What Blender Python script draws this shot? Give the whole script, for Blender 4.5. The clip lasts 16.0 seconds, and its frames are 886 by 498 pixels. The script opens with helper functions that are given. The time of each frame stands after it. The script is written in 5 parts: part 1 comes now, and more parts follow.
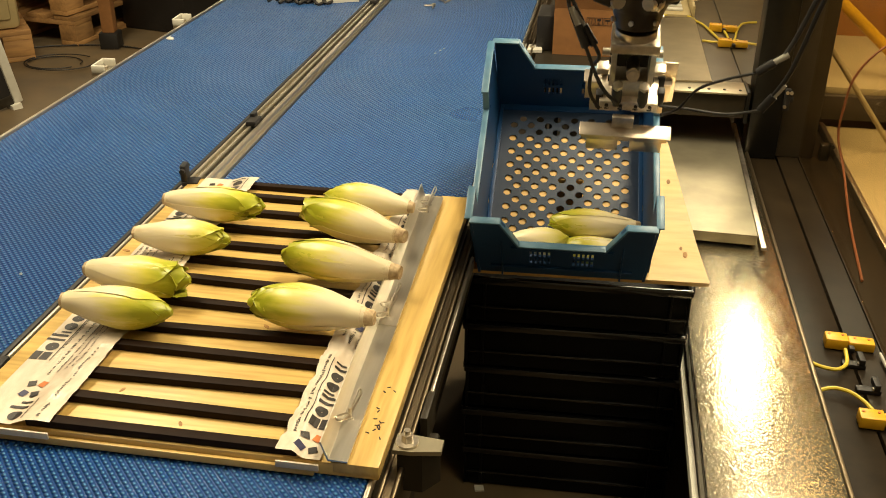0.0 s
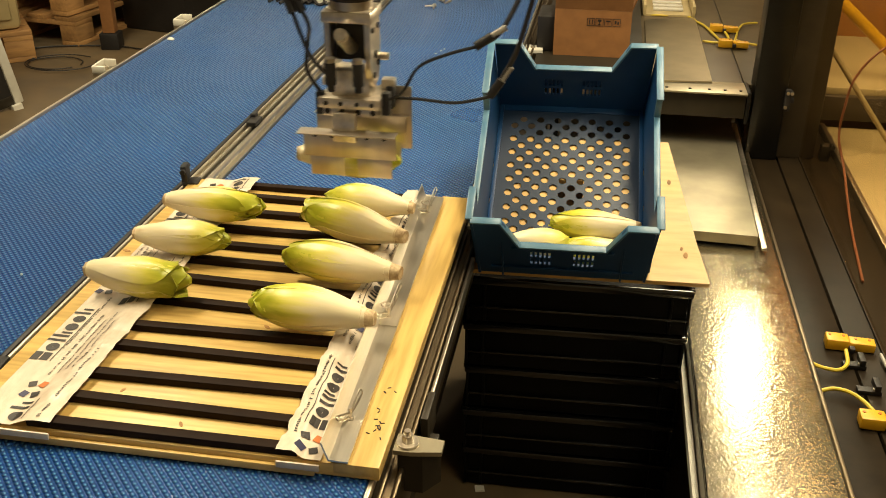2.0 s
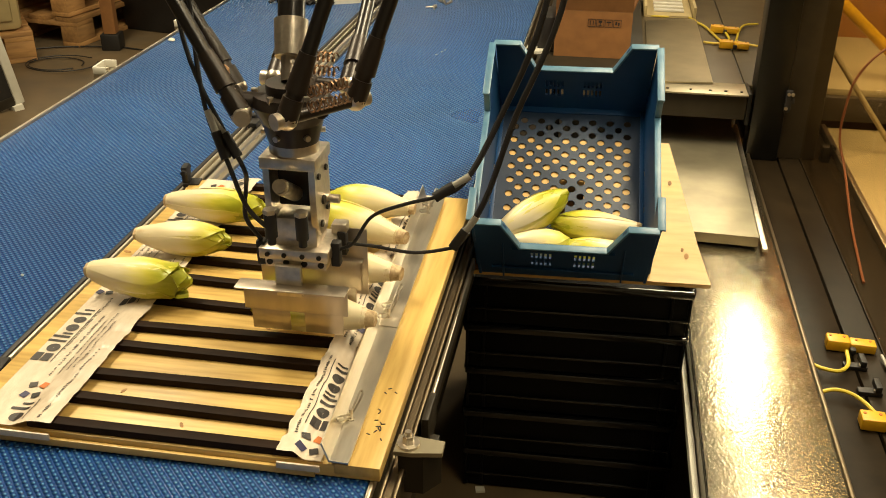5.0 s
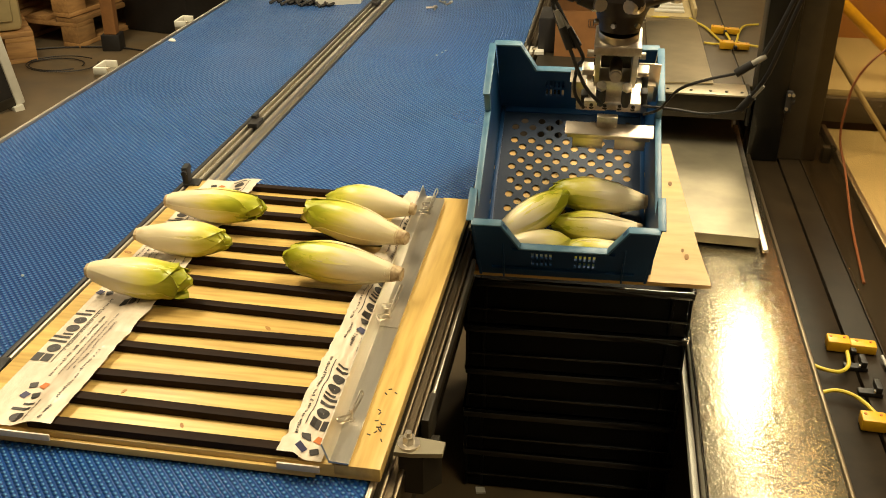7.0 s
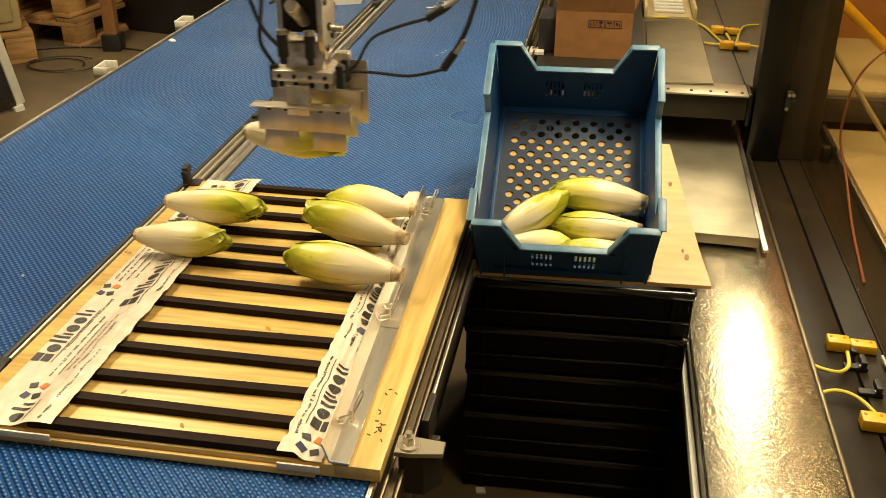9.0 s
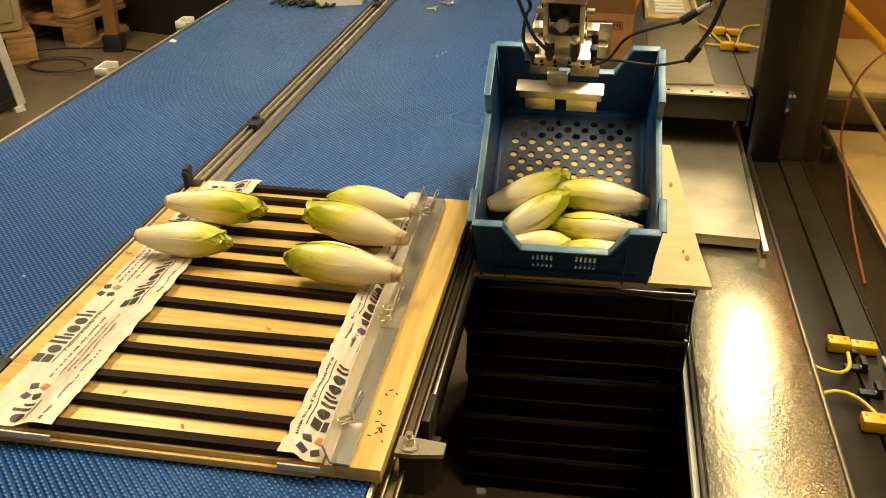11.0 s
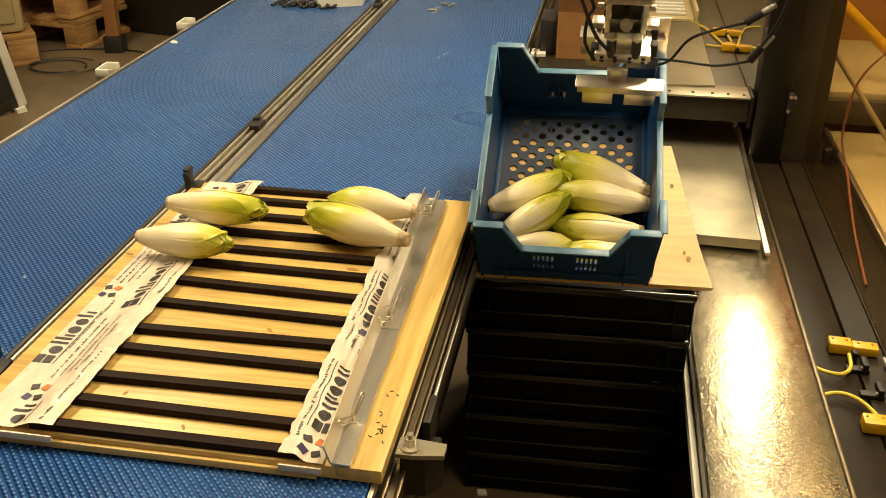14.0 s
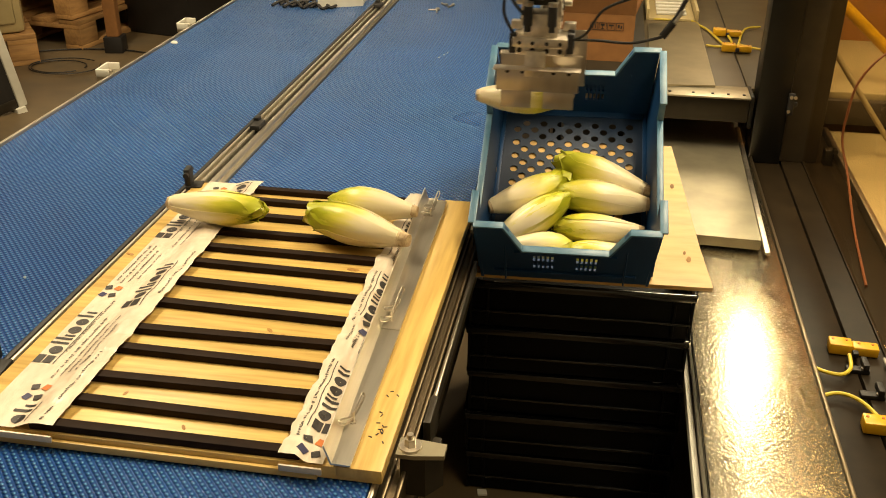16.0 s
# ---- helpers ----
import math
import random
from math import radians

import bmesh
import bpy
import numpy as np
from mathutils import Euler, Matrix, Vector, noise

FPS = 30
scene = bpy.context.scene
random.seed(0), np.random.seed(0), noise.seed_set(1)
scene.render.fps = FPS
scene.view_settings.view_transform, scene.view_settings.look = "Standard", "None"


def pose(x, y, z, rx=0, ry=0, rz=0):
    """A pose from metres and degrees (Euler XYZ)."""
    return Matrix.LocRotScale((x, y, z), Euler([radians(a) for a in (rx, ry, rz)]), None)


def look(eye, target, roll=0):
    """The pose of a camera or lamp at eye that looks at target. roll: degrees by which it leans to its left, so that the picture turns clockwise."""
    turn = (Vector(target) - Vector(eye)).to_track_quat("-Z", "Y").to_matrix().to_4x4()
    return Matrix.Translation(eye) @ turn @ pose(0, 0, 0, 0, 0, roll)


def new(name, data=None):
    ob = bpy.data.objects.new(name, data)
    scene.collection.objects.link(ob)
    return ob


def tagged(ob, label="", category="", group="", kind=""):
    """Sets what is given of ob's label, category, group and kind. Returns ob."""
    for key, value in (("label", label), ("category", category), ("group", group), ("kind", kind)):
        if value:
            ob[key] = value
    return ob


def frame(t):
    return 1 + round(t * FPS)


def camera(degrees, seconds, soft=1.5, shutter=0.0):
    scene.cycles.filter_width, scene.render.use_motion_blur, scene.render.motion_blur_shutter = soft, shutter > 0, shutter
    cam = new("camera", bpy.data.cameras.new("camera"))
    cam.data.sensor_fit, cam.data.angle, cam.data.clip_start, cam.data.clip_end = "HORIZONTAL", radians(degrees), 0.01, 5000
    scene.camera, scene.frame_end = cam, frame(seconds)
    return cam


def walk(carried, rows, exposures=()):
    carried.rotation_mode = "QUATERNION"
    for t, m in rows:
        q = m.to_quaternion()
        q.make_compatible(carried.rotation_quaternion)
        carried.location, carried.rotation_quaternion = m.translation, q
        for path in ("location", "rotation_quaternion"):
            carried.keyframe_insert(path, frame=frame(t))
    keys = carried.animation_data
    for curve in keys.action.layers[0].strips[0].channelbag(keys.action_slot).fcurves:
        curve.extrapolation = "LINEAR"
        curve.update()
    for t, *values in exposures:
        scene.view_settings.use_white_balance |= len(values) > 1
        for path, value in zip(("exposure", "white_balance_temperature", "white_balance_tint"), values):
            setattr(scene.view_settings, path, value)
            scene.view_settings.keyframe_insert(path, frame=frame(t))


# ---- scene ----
# ---- camera ----
EYE = (0.0, 0.0, 1.32)
YAW, TILT, ROLL = 9.370, 27.396, 0.352


def aim(dyaw, dtilt):
    y, t = radians(YAW + dyaw), radians(TILT + dtilt)
    d = Vector((-math.sin(y) * math.cos(t), math.cos(y) * math.cos(t), -math.sin(t)))
    return look(EYE, Vector(EYE) + d, ROLL)


cam = camera(49.516, 16.0, soft=0.95, shutter=0.14)
walk(cam, [
    (0.0, aim(0, 0)), (1.5, aim(0.008, -0.007)), (2.5, aim(0.061, -0.054)), (4.0, aim(0.070, -0.068)), (6.5, aim(0.099, -0.108)),
    (9.0, aim(0.114, -0.125)), (12.0, aim(0.175, -0.192)), (14.5, aim(0.22, -0.236)), (16.0, aim(0.228, -0.246)),
], exposures=[(0.0, 0.0, 6330, 8), (7.0, 0.0, 6380, 8), (9.0, -0.02, 6520, 8), (12.5, -0.01, 6620, 9), (16.0, -0.02, 6660, 10)])

# ---- light ----
world = bpy.data.worlds.new("hall_world")
scene.world = world
world.use_nodes = True
world.node_tree.nodes["Background"].inputs[0].default_value = (1.0, 0.8, 0.55, 1)
world.node_tree.nodes["Background"].inputs[1].default_value = 0.006


def hall_lamp(x, y, z, sx, sy, watts, color=(1.0, 0.820, 0.530), turn=0):
    d = bpy.data.lights.new("hall_lamp", "AREA")
    d.shape, d.size, d.size_y, d.energy, d.color = "RECTANGLE", sx, sy, watts, color
    ob = new("hall_lamp", d)
    ob.matrix_world = pose(x, y, z, 0, 0, turn)
    return ob


# rows of tube lamps under the ceiling
hall_lamp(0.9, 5.4, 2.95, 0.42, 1.9, 60)
# the next one is added only to brighten the neighbouring machine
hall_lamp(1.55, 2.3, 2.95, 0.30, 2.4, 27)
hall_lamp(-3.75, 8.9, 2.95, 0.30, 4.6, 62)
hall_lamp(-2.25, 9.3, 2.95, 0.30, 3.2, 56)
hall_lamp(-1.75, 1.75, 2.95, 0.35, 1.4, 106)
hall_lamp(0.55, 1.95, 2.95, 0.35, 1.4, 86)
hall_lamp(0.9, 0.2, 2.95, 0.30, 1.5, 28)
hall_lamp(-3.2, 4.4, 2.95, 0.3, 1.5, 24)
# light bar on the front of the frame post
BAR_LOW, BAR_HIGH = Vector((0.530, 2.46, 0.865)), Vector((0.340, 2.46, 1.34))
bar = hall_lamp(0, 0, 0, 0.115, (BAR_HIGH - BAR_LOW).length, 7.2, (1.0, 0.86, 0.55))
bar_y = (BAR_HIGH - BAR_LOW).normalized()
bar_z = Vector((0.2, 1.0, 0.55))
bar_z = (bar_z - bar_y * bar_z.dot(bar_y)).normalized()
bar.matrix_world = Matrix.Translation((BAR_LOW + BAR_HIGH) / 2) @ Matrix((bar_y.cross(bar_z), bar_y, bar_z)).transposed().to_4x4()

# ---- materials ----


def material(name, color, rough=0.5, metal=0.0, grain=0.0, scale=40.0, color2=None, stretch=(1, 1, 1), bump=0.0, bump_scale=None,
             wear=0.0, coords="Object", spec=0.5, vary=0.0, detail=6.0, uneven=0.25):
    """A surface with two scales of variation: grain of the given scale, and broad wear."""
    m = bpy.data.materials.new(name)
    m.use_nodes = True
    n, l = m.node_tree.nodes, m.node_tree.links
    b = n["Principled BSDF"]
    b.inputs["Roughness"].default_value, b.inputs["Metallic"].default_value = rough, metal
    b.inputs["Specular IOR Level"].default_value = spec
    tc = n.new("ShaderNodeTexCoord")
    mp = n.new("ShaderNodeMapping")
    mp.inputs["Scale"].default_value = stretch
    l.new(tc.outputs[coords], mp.inputs["Vector"])
    fine = n.new("ShaderNodeTexNoise")
    fine.inputs["Scale"].default_value, fine.inputs["Detail"].default_value = scale, detail
    l.new(mp.outputs[0], fine.inputs["Vector"])
    broad = n.new("ShaderNodeTexNoise")
    broad.inputs["Scale"].default_value, broad.inputs["Detail"].default_value = max(scale * 0.12, 1.5), 3
    l.new(mp.outputs[0], broad.inputs["Vector"])
    mix = n.new("ShaderNodeMix")
    mix.data_type = "RGBA"
    c2 = color2 or tuple(c * (1 - grain) for c in color)
    mix.inputs["A"].default_value, mix.inputs["B"].default_value = (*color, 1), (*c2, 1)
    ramp = n.new("ShaderNodeMapRange")
    ramp.inputs["From Min"].default_value, ramp.inputs["From Max"].default_value = 0.35, 0.7
    l.new(fine.outputs["Fac"], ramp.inputs["Value"])
    l.new(ramp.outputs[0], mix.inputs["Factor"])
    out = mix.outputs["Result"]
    hsv = n.new("ShaderNodeHueSaturation")
    l.new(out, hsv.inputs["Color"])
    br = n.new("ShaderNodeMapRange")
    br.inputs["To Min"].default_value, br.inputs["To Max"].default_value = 1 - wear, 1 + wear
    br.inputs["From Min"].default_value, br.inputs["From Max"].default_value = 0.3, 0.7
    l.new(broad.outputs["Fac"], br.inputs["Value"])
    val = br.outputs[0]
    if vary:
        oi = n.new("ShaderNodeObjectInfo")
        vr = n.new("ShaderNodeMapRange")
        vr.inputs["To Min"].default_value, vr.inputs["To Max"].default_value = 1 - vary, 1 + vary
        l.new(oi.outputs["Random"], vr.inputs["Value"])
        mu = n.new("ShaderNodeMath")
        mu.operation = "MULTIPLY"
        l.new(val, mu.inputs[0]), l.new(vr.outputs[0], mu.inputs[1])
        val = mu.outputs[0]
    l.new(val, hsv.inputs["Value"])
    l.new(hsv.outputs[0], b.inputs["Base Color"])
    rr = n.new("ShaderNodeMapRange")
    rr.inputs["To Min"].default_value, rr.inputs["To Max"].default_value = rough * (1 - uneven), min(1, rough * (1 + uneven))
    l.new(broad.outputs["Fac"], rr.inputs["Value"])
    l.new(rr.outputs[0], b.inputs["Roughness"])
    if bump:
        bn = n.new("ShaderNodeTexNoise")
        bn.inputs["Scale"].default_value, bn.inputs["Detail"].default_value = bump_scale or scale, 4
        l.new(mp.outputs[0], bn.inputs["Vector"])
        bp = n.new("ShaderNodeBump")
        bp.inputs["Strength"].default_value, bp.inputs["Distance"].default_value = bump, 0.002
        l.new(bn.outputs["Fac"], bp.inputs["Height"])
        l.new(bp.outputs[0], b.inputs["Normal"])
    return m


def belt_material():
    """Blue plastic conveyor belt with a woven relief of small raised lozenges."""
    m = material("blue_belt_plastic", (0.003, 0.042, 0.205), 0.30, 0, 0.25, 9, (0.005, 0.058, 0.26), wear=0.16, coords="Object")
    n, l = m.node_tree.nodes, m.node_tree.links
    b = n["Principled BSDF"]
    tc = n.new("ShaderNodeTexCoord")
    waves = []
    for ang, sc in ((46, 40), (-46, 40)):
        mp = n.new("ShaderNodeMapping")
        mp.inputs["Rotation"].default_value = (0, 0, radians(ang))
        l.new(tc.outputs["Object"], mp.inputs["Vector"])
        w = n.new("ShaderNodeTexWave")
        w.bands_direction = "Y"
        w.inputs["Scale"].default_value, w.inputs["Distortion"].default_value = sc, 0.0
        l.new(mp.outputs[0], w.inputs["Vector"])
        waves.append(w.outputs["Fac"])
    mu = n.new("ShaderNodeMath")
    mu.operation = "MULTIPLY"
    soft = n.new("ShaderNodeMapRange")
    soft.inputs["To Min"].default_value = 0.30
    l.new(waves[1], soft.inputs["Value"])
    l.new(waves[0], mu.inputs[0]), l.new(soft.outputs[0], mu.inputs[1])
    bp = n.new("ShaderNodeBump")
    bp.inputs["Strength"].default_value, bp.inputs["Distance"].default_value = 1.0, 0.0050
    l.new(mu.outputs[0], bp.inputs["Height"])
    l.new(bp.outputs[0], b.inputs["Normal"])
    # glints on the weave tops, against darker hollows, are put into the colour
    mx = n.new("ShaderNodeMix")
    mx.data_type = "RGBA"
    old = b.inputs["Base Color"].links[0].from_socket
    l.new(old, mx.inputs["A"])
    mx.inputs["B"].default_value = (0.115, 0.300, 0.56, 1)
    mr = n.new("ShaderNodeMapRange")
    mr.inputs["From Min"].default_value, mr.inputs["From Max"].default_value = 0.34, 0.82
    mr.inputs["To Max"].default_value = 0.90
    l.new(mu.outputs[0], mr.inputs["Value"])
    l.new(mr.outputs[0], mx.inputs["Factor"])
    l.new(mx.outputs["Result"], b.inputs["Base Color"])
    return m


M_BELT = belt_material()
M_ALU = material("brushed_aluminium", (0.86, 0.81, 0.70), 0.37, 1.0, 0.2, 60, stretch=(1, 0.08, 1), wear=0.12)
M_RAIL = material("anodised_rail", (0.50, 0.46, 0.38), 0.38, 1.0, 0.25, 40, stretch=(1, 0.05, 1), wear=0.15)
M_RAILDARK = material("dull_brown_profile", (0.23, 0.18, 0.115), 0.42, 1.0, 0.3, 40, stretch=(1, 0.05, 1), wear=0.2)
M_GALV = material("galvanised_sheet", (0.70, 0.63, 0.47), 0.235, 1.0, 0.35, 230, (0.30, 0.25, 0.16), wear=0.05, bump=0.42, bump_scale=170, detail=2.0, uneven=0.06)
M_PLATE = material("worn_steel_plate", (0.46, 0.41, 0.29), 0.40, 0.85, 0.4, 14, (0.36, 0.32, 0.23), wear=0.25, bump=0.08, bump_scale=25)
M_SHEET = material("bare_steel_sheet", (0.47, 0.41, 0.29), 0.33, 1.0, 0.3, 14, (0.38, 0.33, 0.23), wear=0.2, bump=0.06, bump_scale=20)
M_STEEL = material("machined_steel", (0.72, 0.65, 0.54), 0.36, 1.0, 0.25, 90, wear=0.15)
M_DARKSTEEL = material("dark_painted_steel", (0.022, 0.017, 0.010), 0.45, 0.0, 0.3, 30, wear=0.3, spec=0.3)
M_BLACKPAINT = material("black_gloss_paint", (0.008, 0.007, 0.005), 0.38, 0.0, 0.3, 30, wear=0.3, spec=0.3)
M_BROWNSTEEL = material("brown_grey_steel_paint", (0.050, 0.036, 0.019), 0.42, 0.0, 0.3, 24, wear=0.3, spec=0.35)
M_REARDECK = material("dull_brown_grey_table", (0.092, 0.068, 0.034), 0.5, 0.0, 0.25, 12, wear=0.2, spec=0.3)
M_DECK = material("dark_machine_deck", (0.018, 0.012, 0.006), 0.46, 0.0, 0.35, 22, wear=0.3, spec=0.09)
M_BLACK = material("black_crate_plastic", (0.003, 0.0028, 0.0026), 0.40, 0, 0.3, 60, wear=0.3, spec=0.10)
M_BLACKRIM = material("worn_black_plastic_rim", (0.003, 0.003, 0.003), 0.16, 0, 0.3, 60, wear=0.3, spec=0.75)
M_RUBBER = material("black_rubber", (0.012, 0.010, 0.009), 0.55, 0, 0.4, 50, wear=0.3)
M_CARBON = material("carbon_rod", (0.010, 0.008, 0.007), 0.30, 0, 0.3, 80, wear=0.2)
M_CAST = material("brown_black_casting", (0.024, 0.016, 0.011), 0.38, 0.2, 0.3, 50, wear=0.25)
M_WOOD = material("pale_plywood", (0.67, 0.43, 0.135), 0.45, 0, 0.3, 9, (0.55, 0.33, 0.09), stretch=(1.2, 9, 6), wear=0.12, bump=0.08)
M_BOARD = material("varnished_pine_board", (0.66, 0.455, 0.145), 0.36, 0, 0.3, 10, (0.47, 0.295, 0.080), stretch=(1.0, 12, 6), wear=0.17, bump=0.05)
M_BOARDLONG = material("pine_lengthwise_grain", (0.66, 0.455, 0.145), 0.36, 0, 0.3, 10, (0.49, 0.31, 0.085), stretch=(9, 0.7, 6), wear=0.17, bump=0.05)
M_KNOT = material("brown_wood_knot", (0.28, 0.13, 0.03), 0.45, 0, 0.4, 180, (0.48, 0.27, 0.07), wear=0.2)
M_SLAT = material("dark_brown_rubber_strip", (0.018, 0.009, 0.005), 0.6, 0, 0.35, 40, wear=0.25, spec=0.1)
M_TAPE = material("white_packing_tape", (0.66, 0.575, 0.46), 0.33, 0, 0.18, 30, (0.55, 0.46, 0.35), stretch=(2.2, 0.8, 1), wear=0.10, bump=0.85, bump_scale=34)
M_INK = material("black_print", (0.025, 0.020, 0.018), 0.45, 0, 0.3, 60)
M_INK_ORANGE = material("orange_print", (0.55, 0.16, 0.03), 0.45, 0, 0.2, 60)
M_INK_BLUE = material("blue_print", (0.020, 0.020, 0.075), 0.45, 0, 0.2, 60)
M_CRATE = material("blue_crate_plastic", (0.005, 0.036, 0.118), 0.45, 0, 0.25, 12, (0.008, 0.049, 0.146), wear=0.15, spec=0.3, bump=0.05, bump_scale=60)
# crate base: darker and greyer than the walls
M_CRATEBASE = material("dark_greyish_blue_plastic", (0.010, 0.026, 0.062), 0.42, 0, 0.3, 14, (0.022, 0.036, 0.068), wear=0.2, spec=0.4)
M_CARD = material("brown_cardboard", (0.28, 0.125, 0.037), 0.75, 0, 0.2, 30, stretch=(1, 6, 1), wear=0.12)
M_FLOOR = material("worn_concrete_floor", (0.135, 0.092, 0.045), 0.55, 0, 0.4, 6, (0.080, 0.060, 0.035), wear=0.25)
M_WALL = material("dim_plaster_wall", (0.40, 0.36, 0.28), 0.8, 0, 0.15, 8, wear=0.2)
M_PALLET = material("rough_pallet_wood", (0.40, 0.22, 0.075), 0.7, 0, 0.35, 10, (0.27, 0.14, 0.05), stretch=(1, 6, 6), wear=0.25, vary=0.2)
M_WHITE = material("white_painted_metal", (0.62, 0.60, 0.52), 0.45, 0, 0.1, 30, wear=0.1)
M_YELLOW = material("orange_yellow_plastic", (0.74, 0.40, 0.012), 0.40, 0, 0.15, 40, wear=0.12)
M_YCABLE = material("yellow_cable", (0.62, 0.47, 0.035), 0.45, 0, 0.1, 40)
M_GREYCABLE = material("grey_cable", (0.35, 0.33, 0.28), 0.45, 0, 0.1, 40)
M_BROWNPANEL = material("orange_brown_machine_paint", (0.58, 0.25, 0.060), 0.45, 0, 0.2, 10, wear=0.2)
M_REDHOSE = material("dull_red_hose", (0.24, 0.085, 0.04), 0.5, 0, 0.2, 40)
M_CREAM = material("cream_panel", (0.43, 0.34, 0.165), 0.5, 0, 0.15, 12, wear=0.15)


def glass_material():
    m = bpy.data.materials.new("smoky_polycarbonate")
    m.use_nodes = True
    n, l = m.node_tree.nodes, m.node_tree.links
    n.remove(n["Principled BSDF"])
    tr = n.new("ShaderNodeBsdfTransparent")
    tr.inputs[0].default_value = (0.87, 0.79, 0.64, 1)
    gl = n.new("ShaderNodeBsdfGlossy")
    gl.inputs["Roughness"].default_value = 0.04
    lw = n.new("ShaderNodeLayerWeight")
    lw.inputs["Blend"].default_value = 0.5
    pw = n.new("ShaderNodeMath")
    pw.operation = "POWER"
    pw.inputs[1].default_value = 5.0
    l.new(lw.outputs["Facing"], pw.inputs[0])
    fr = n.new("ShaderNodeMath")
    fr.operation = "MULTIPLY"
    fr.inputs[1].default_value = 0.35
    l.new(pw.outputs[0], fr.inputs[0])
    mx = n.new("ShaderNodeMixShader")
    l.new(fr.outputs[0], mx.inputs[0]), l.new(tr.outputs[0], mx.inputs[1]), l.new(gl.outputs[0], mx.inputs[2])
    l.new(mx.outputs[0], n["Material Output"].inputs[0])
    return m


M_GLASS = glass_material()

# ---- mesh helpers ----


def box(bm, cx, cy, cz, sx, sy, sz, bev=0.0, rz=0.0, m=None):
    """A box by centre and size, with bevelled edges."""
    mat = Matrix.Translation((cx, cy, cz)) @ Matrix.Rotation(radians(rz), 4, "Z") @ Matrix.Diagonal((sx, sy, sz, 1))
    if m is not None:
        mat = m @ mat
    r = bmesh.ops.create_cube(bm, size=1.0, matrix=mat)
    if bev > 0:
        es = list({e for v in r["verts"] for e in v.link_edges})
        bmesh.ops.bevel(bm, geom=es, offset=bev, segments=2, affect="EDGES", profile=0.5)
    return bm


def rod(bm, a, b, r, r2=None, seg=14):
    """A round bar from a to b."""
    a, b = Vector(a), Vector(b)
    d = b - a
    mat = Matrix.Translation((a + b) / 2) @ d.to_track_quat("Z", "Y").to_matrix().to_4x4()
    bmesh.ops.create_cone(bm, cap_ends=True, segments=seg, radius1=r, radius2=r if r2 is None else r2, depth=d.length, matrix=mat)
    return bm


def ball(bm, c, r, sc=(1, 1, 1), seg=12):
    bmesh.ops.create_uvsphere(bm, u_segments=seg, v_segments=max(6, seg // 2), radius=r, matrix=Matrix.Translation(c) @ Matrix.Diagonal((*sc, 1)))
    return bm


def prism(bm, pts, z0, z1, m=None):
    """An upright prism over a polygon in x and y."""
    lo = [bm.verts.new((m or Matrix()) @ Vector((x, y, z0))) for x, y in pts]
    hi = [bm.verts.new((m or Matrix()) @ Vector((x, y, z1))) for x, y in pts]
    bm.faces.new(hi), bm.faces.new(lo[::-1])
    k = len(pts)
    for i in range(k):
        bm.faces.new((lo[i], lo[(i + 1) % k], hi[(i + 1) % k], hi[i]))
    return bm


def tube(bm, pts, r, seg=8):
    """A round cable through the points."""
    pts = [Vector(p) for p in pts]
    fine = []
    for i in range(len(pts) - 1):
        p0, p1, p2, p3 = pts[max(i - 1, 0)], pts[i], pts[i + 1], pts[min(i + 2, len(pts) - 1)]
        for k in range(6):
            t = k / 6
            fine.append(0.5 * ((2 * p1) + (p2 - p0) * t + (2 * p0 - 5 * p1 + 4 * p2 - p3) * t * t + (3 * p1 - p0 - 3 * p2 + p3) * t ** 3))
    fine.append(pts[-1])
    rings = []
    up = Vector((0.13, 0.21, 0.97))
    for i, p in enumerate(fine):
        d = (fine[min(i + 1, len(fine) - 1)] - fine[max(i - 1, 0)]).normalized()
        u = d.cross(up).normalized()
        v = d.cross(u)
        rings.append([bm.verts.new(p + r * (math.cos(a) * u + math.sin(a) * v)) for a in [2 * math.pi * k / seg for k in range(seg)]])
    for a, b in zip(rings, rings[1:]):
        for k in range(seg):
            bm.faces.new((a[k], a[(k + 1) % seg], b[(k + 1) % seg], b[k]))
    bm.faces.new(rings[0][::-1]), bm.faces.new(rings[-1])
    return bm


def finish(bm, name, mat, smooth=True):
    bmesh.ops.recalc_face_normals(bm, faces=bm.faces)
    me = bpy.data.meshes.new(name)
    bm.to_mesh(me)
    bm.free()
    me.materials.append(mat)
    if smooth:
        for p in me.polygons:
            p.use_smooth = True
        me.set_sharp_from_angle(angle=radians(38))
    return me


def part(name, bm, mat, parent=None, label=""):
    ob = new(name, finish(bm, name, mat))
    if parent is not None:
        ob.parent = parent
    return tagged(ob, label)


def thing(name, label, category, m=None, group="", kind=""):
    """An empty at the base of a thing, which parents its parts."""
    ob = new(name)
    ob.empty_display_size = 0.05
    if m is not None:
        ob.matrix_world = m
    return tagged(ob, label, category, group, kind)


def solid(name, bm, mat, label, category, kind="", m=None, group=""):
    ob = part(name, bm, mat)
    if m is not None:
        ob.matrix_world = m
    return tagged(ob, label, category, group, kind)


BM = bmesh.new
BELT_Z, BOARD_Z = 0.582, 0.602


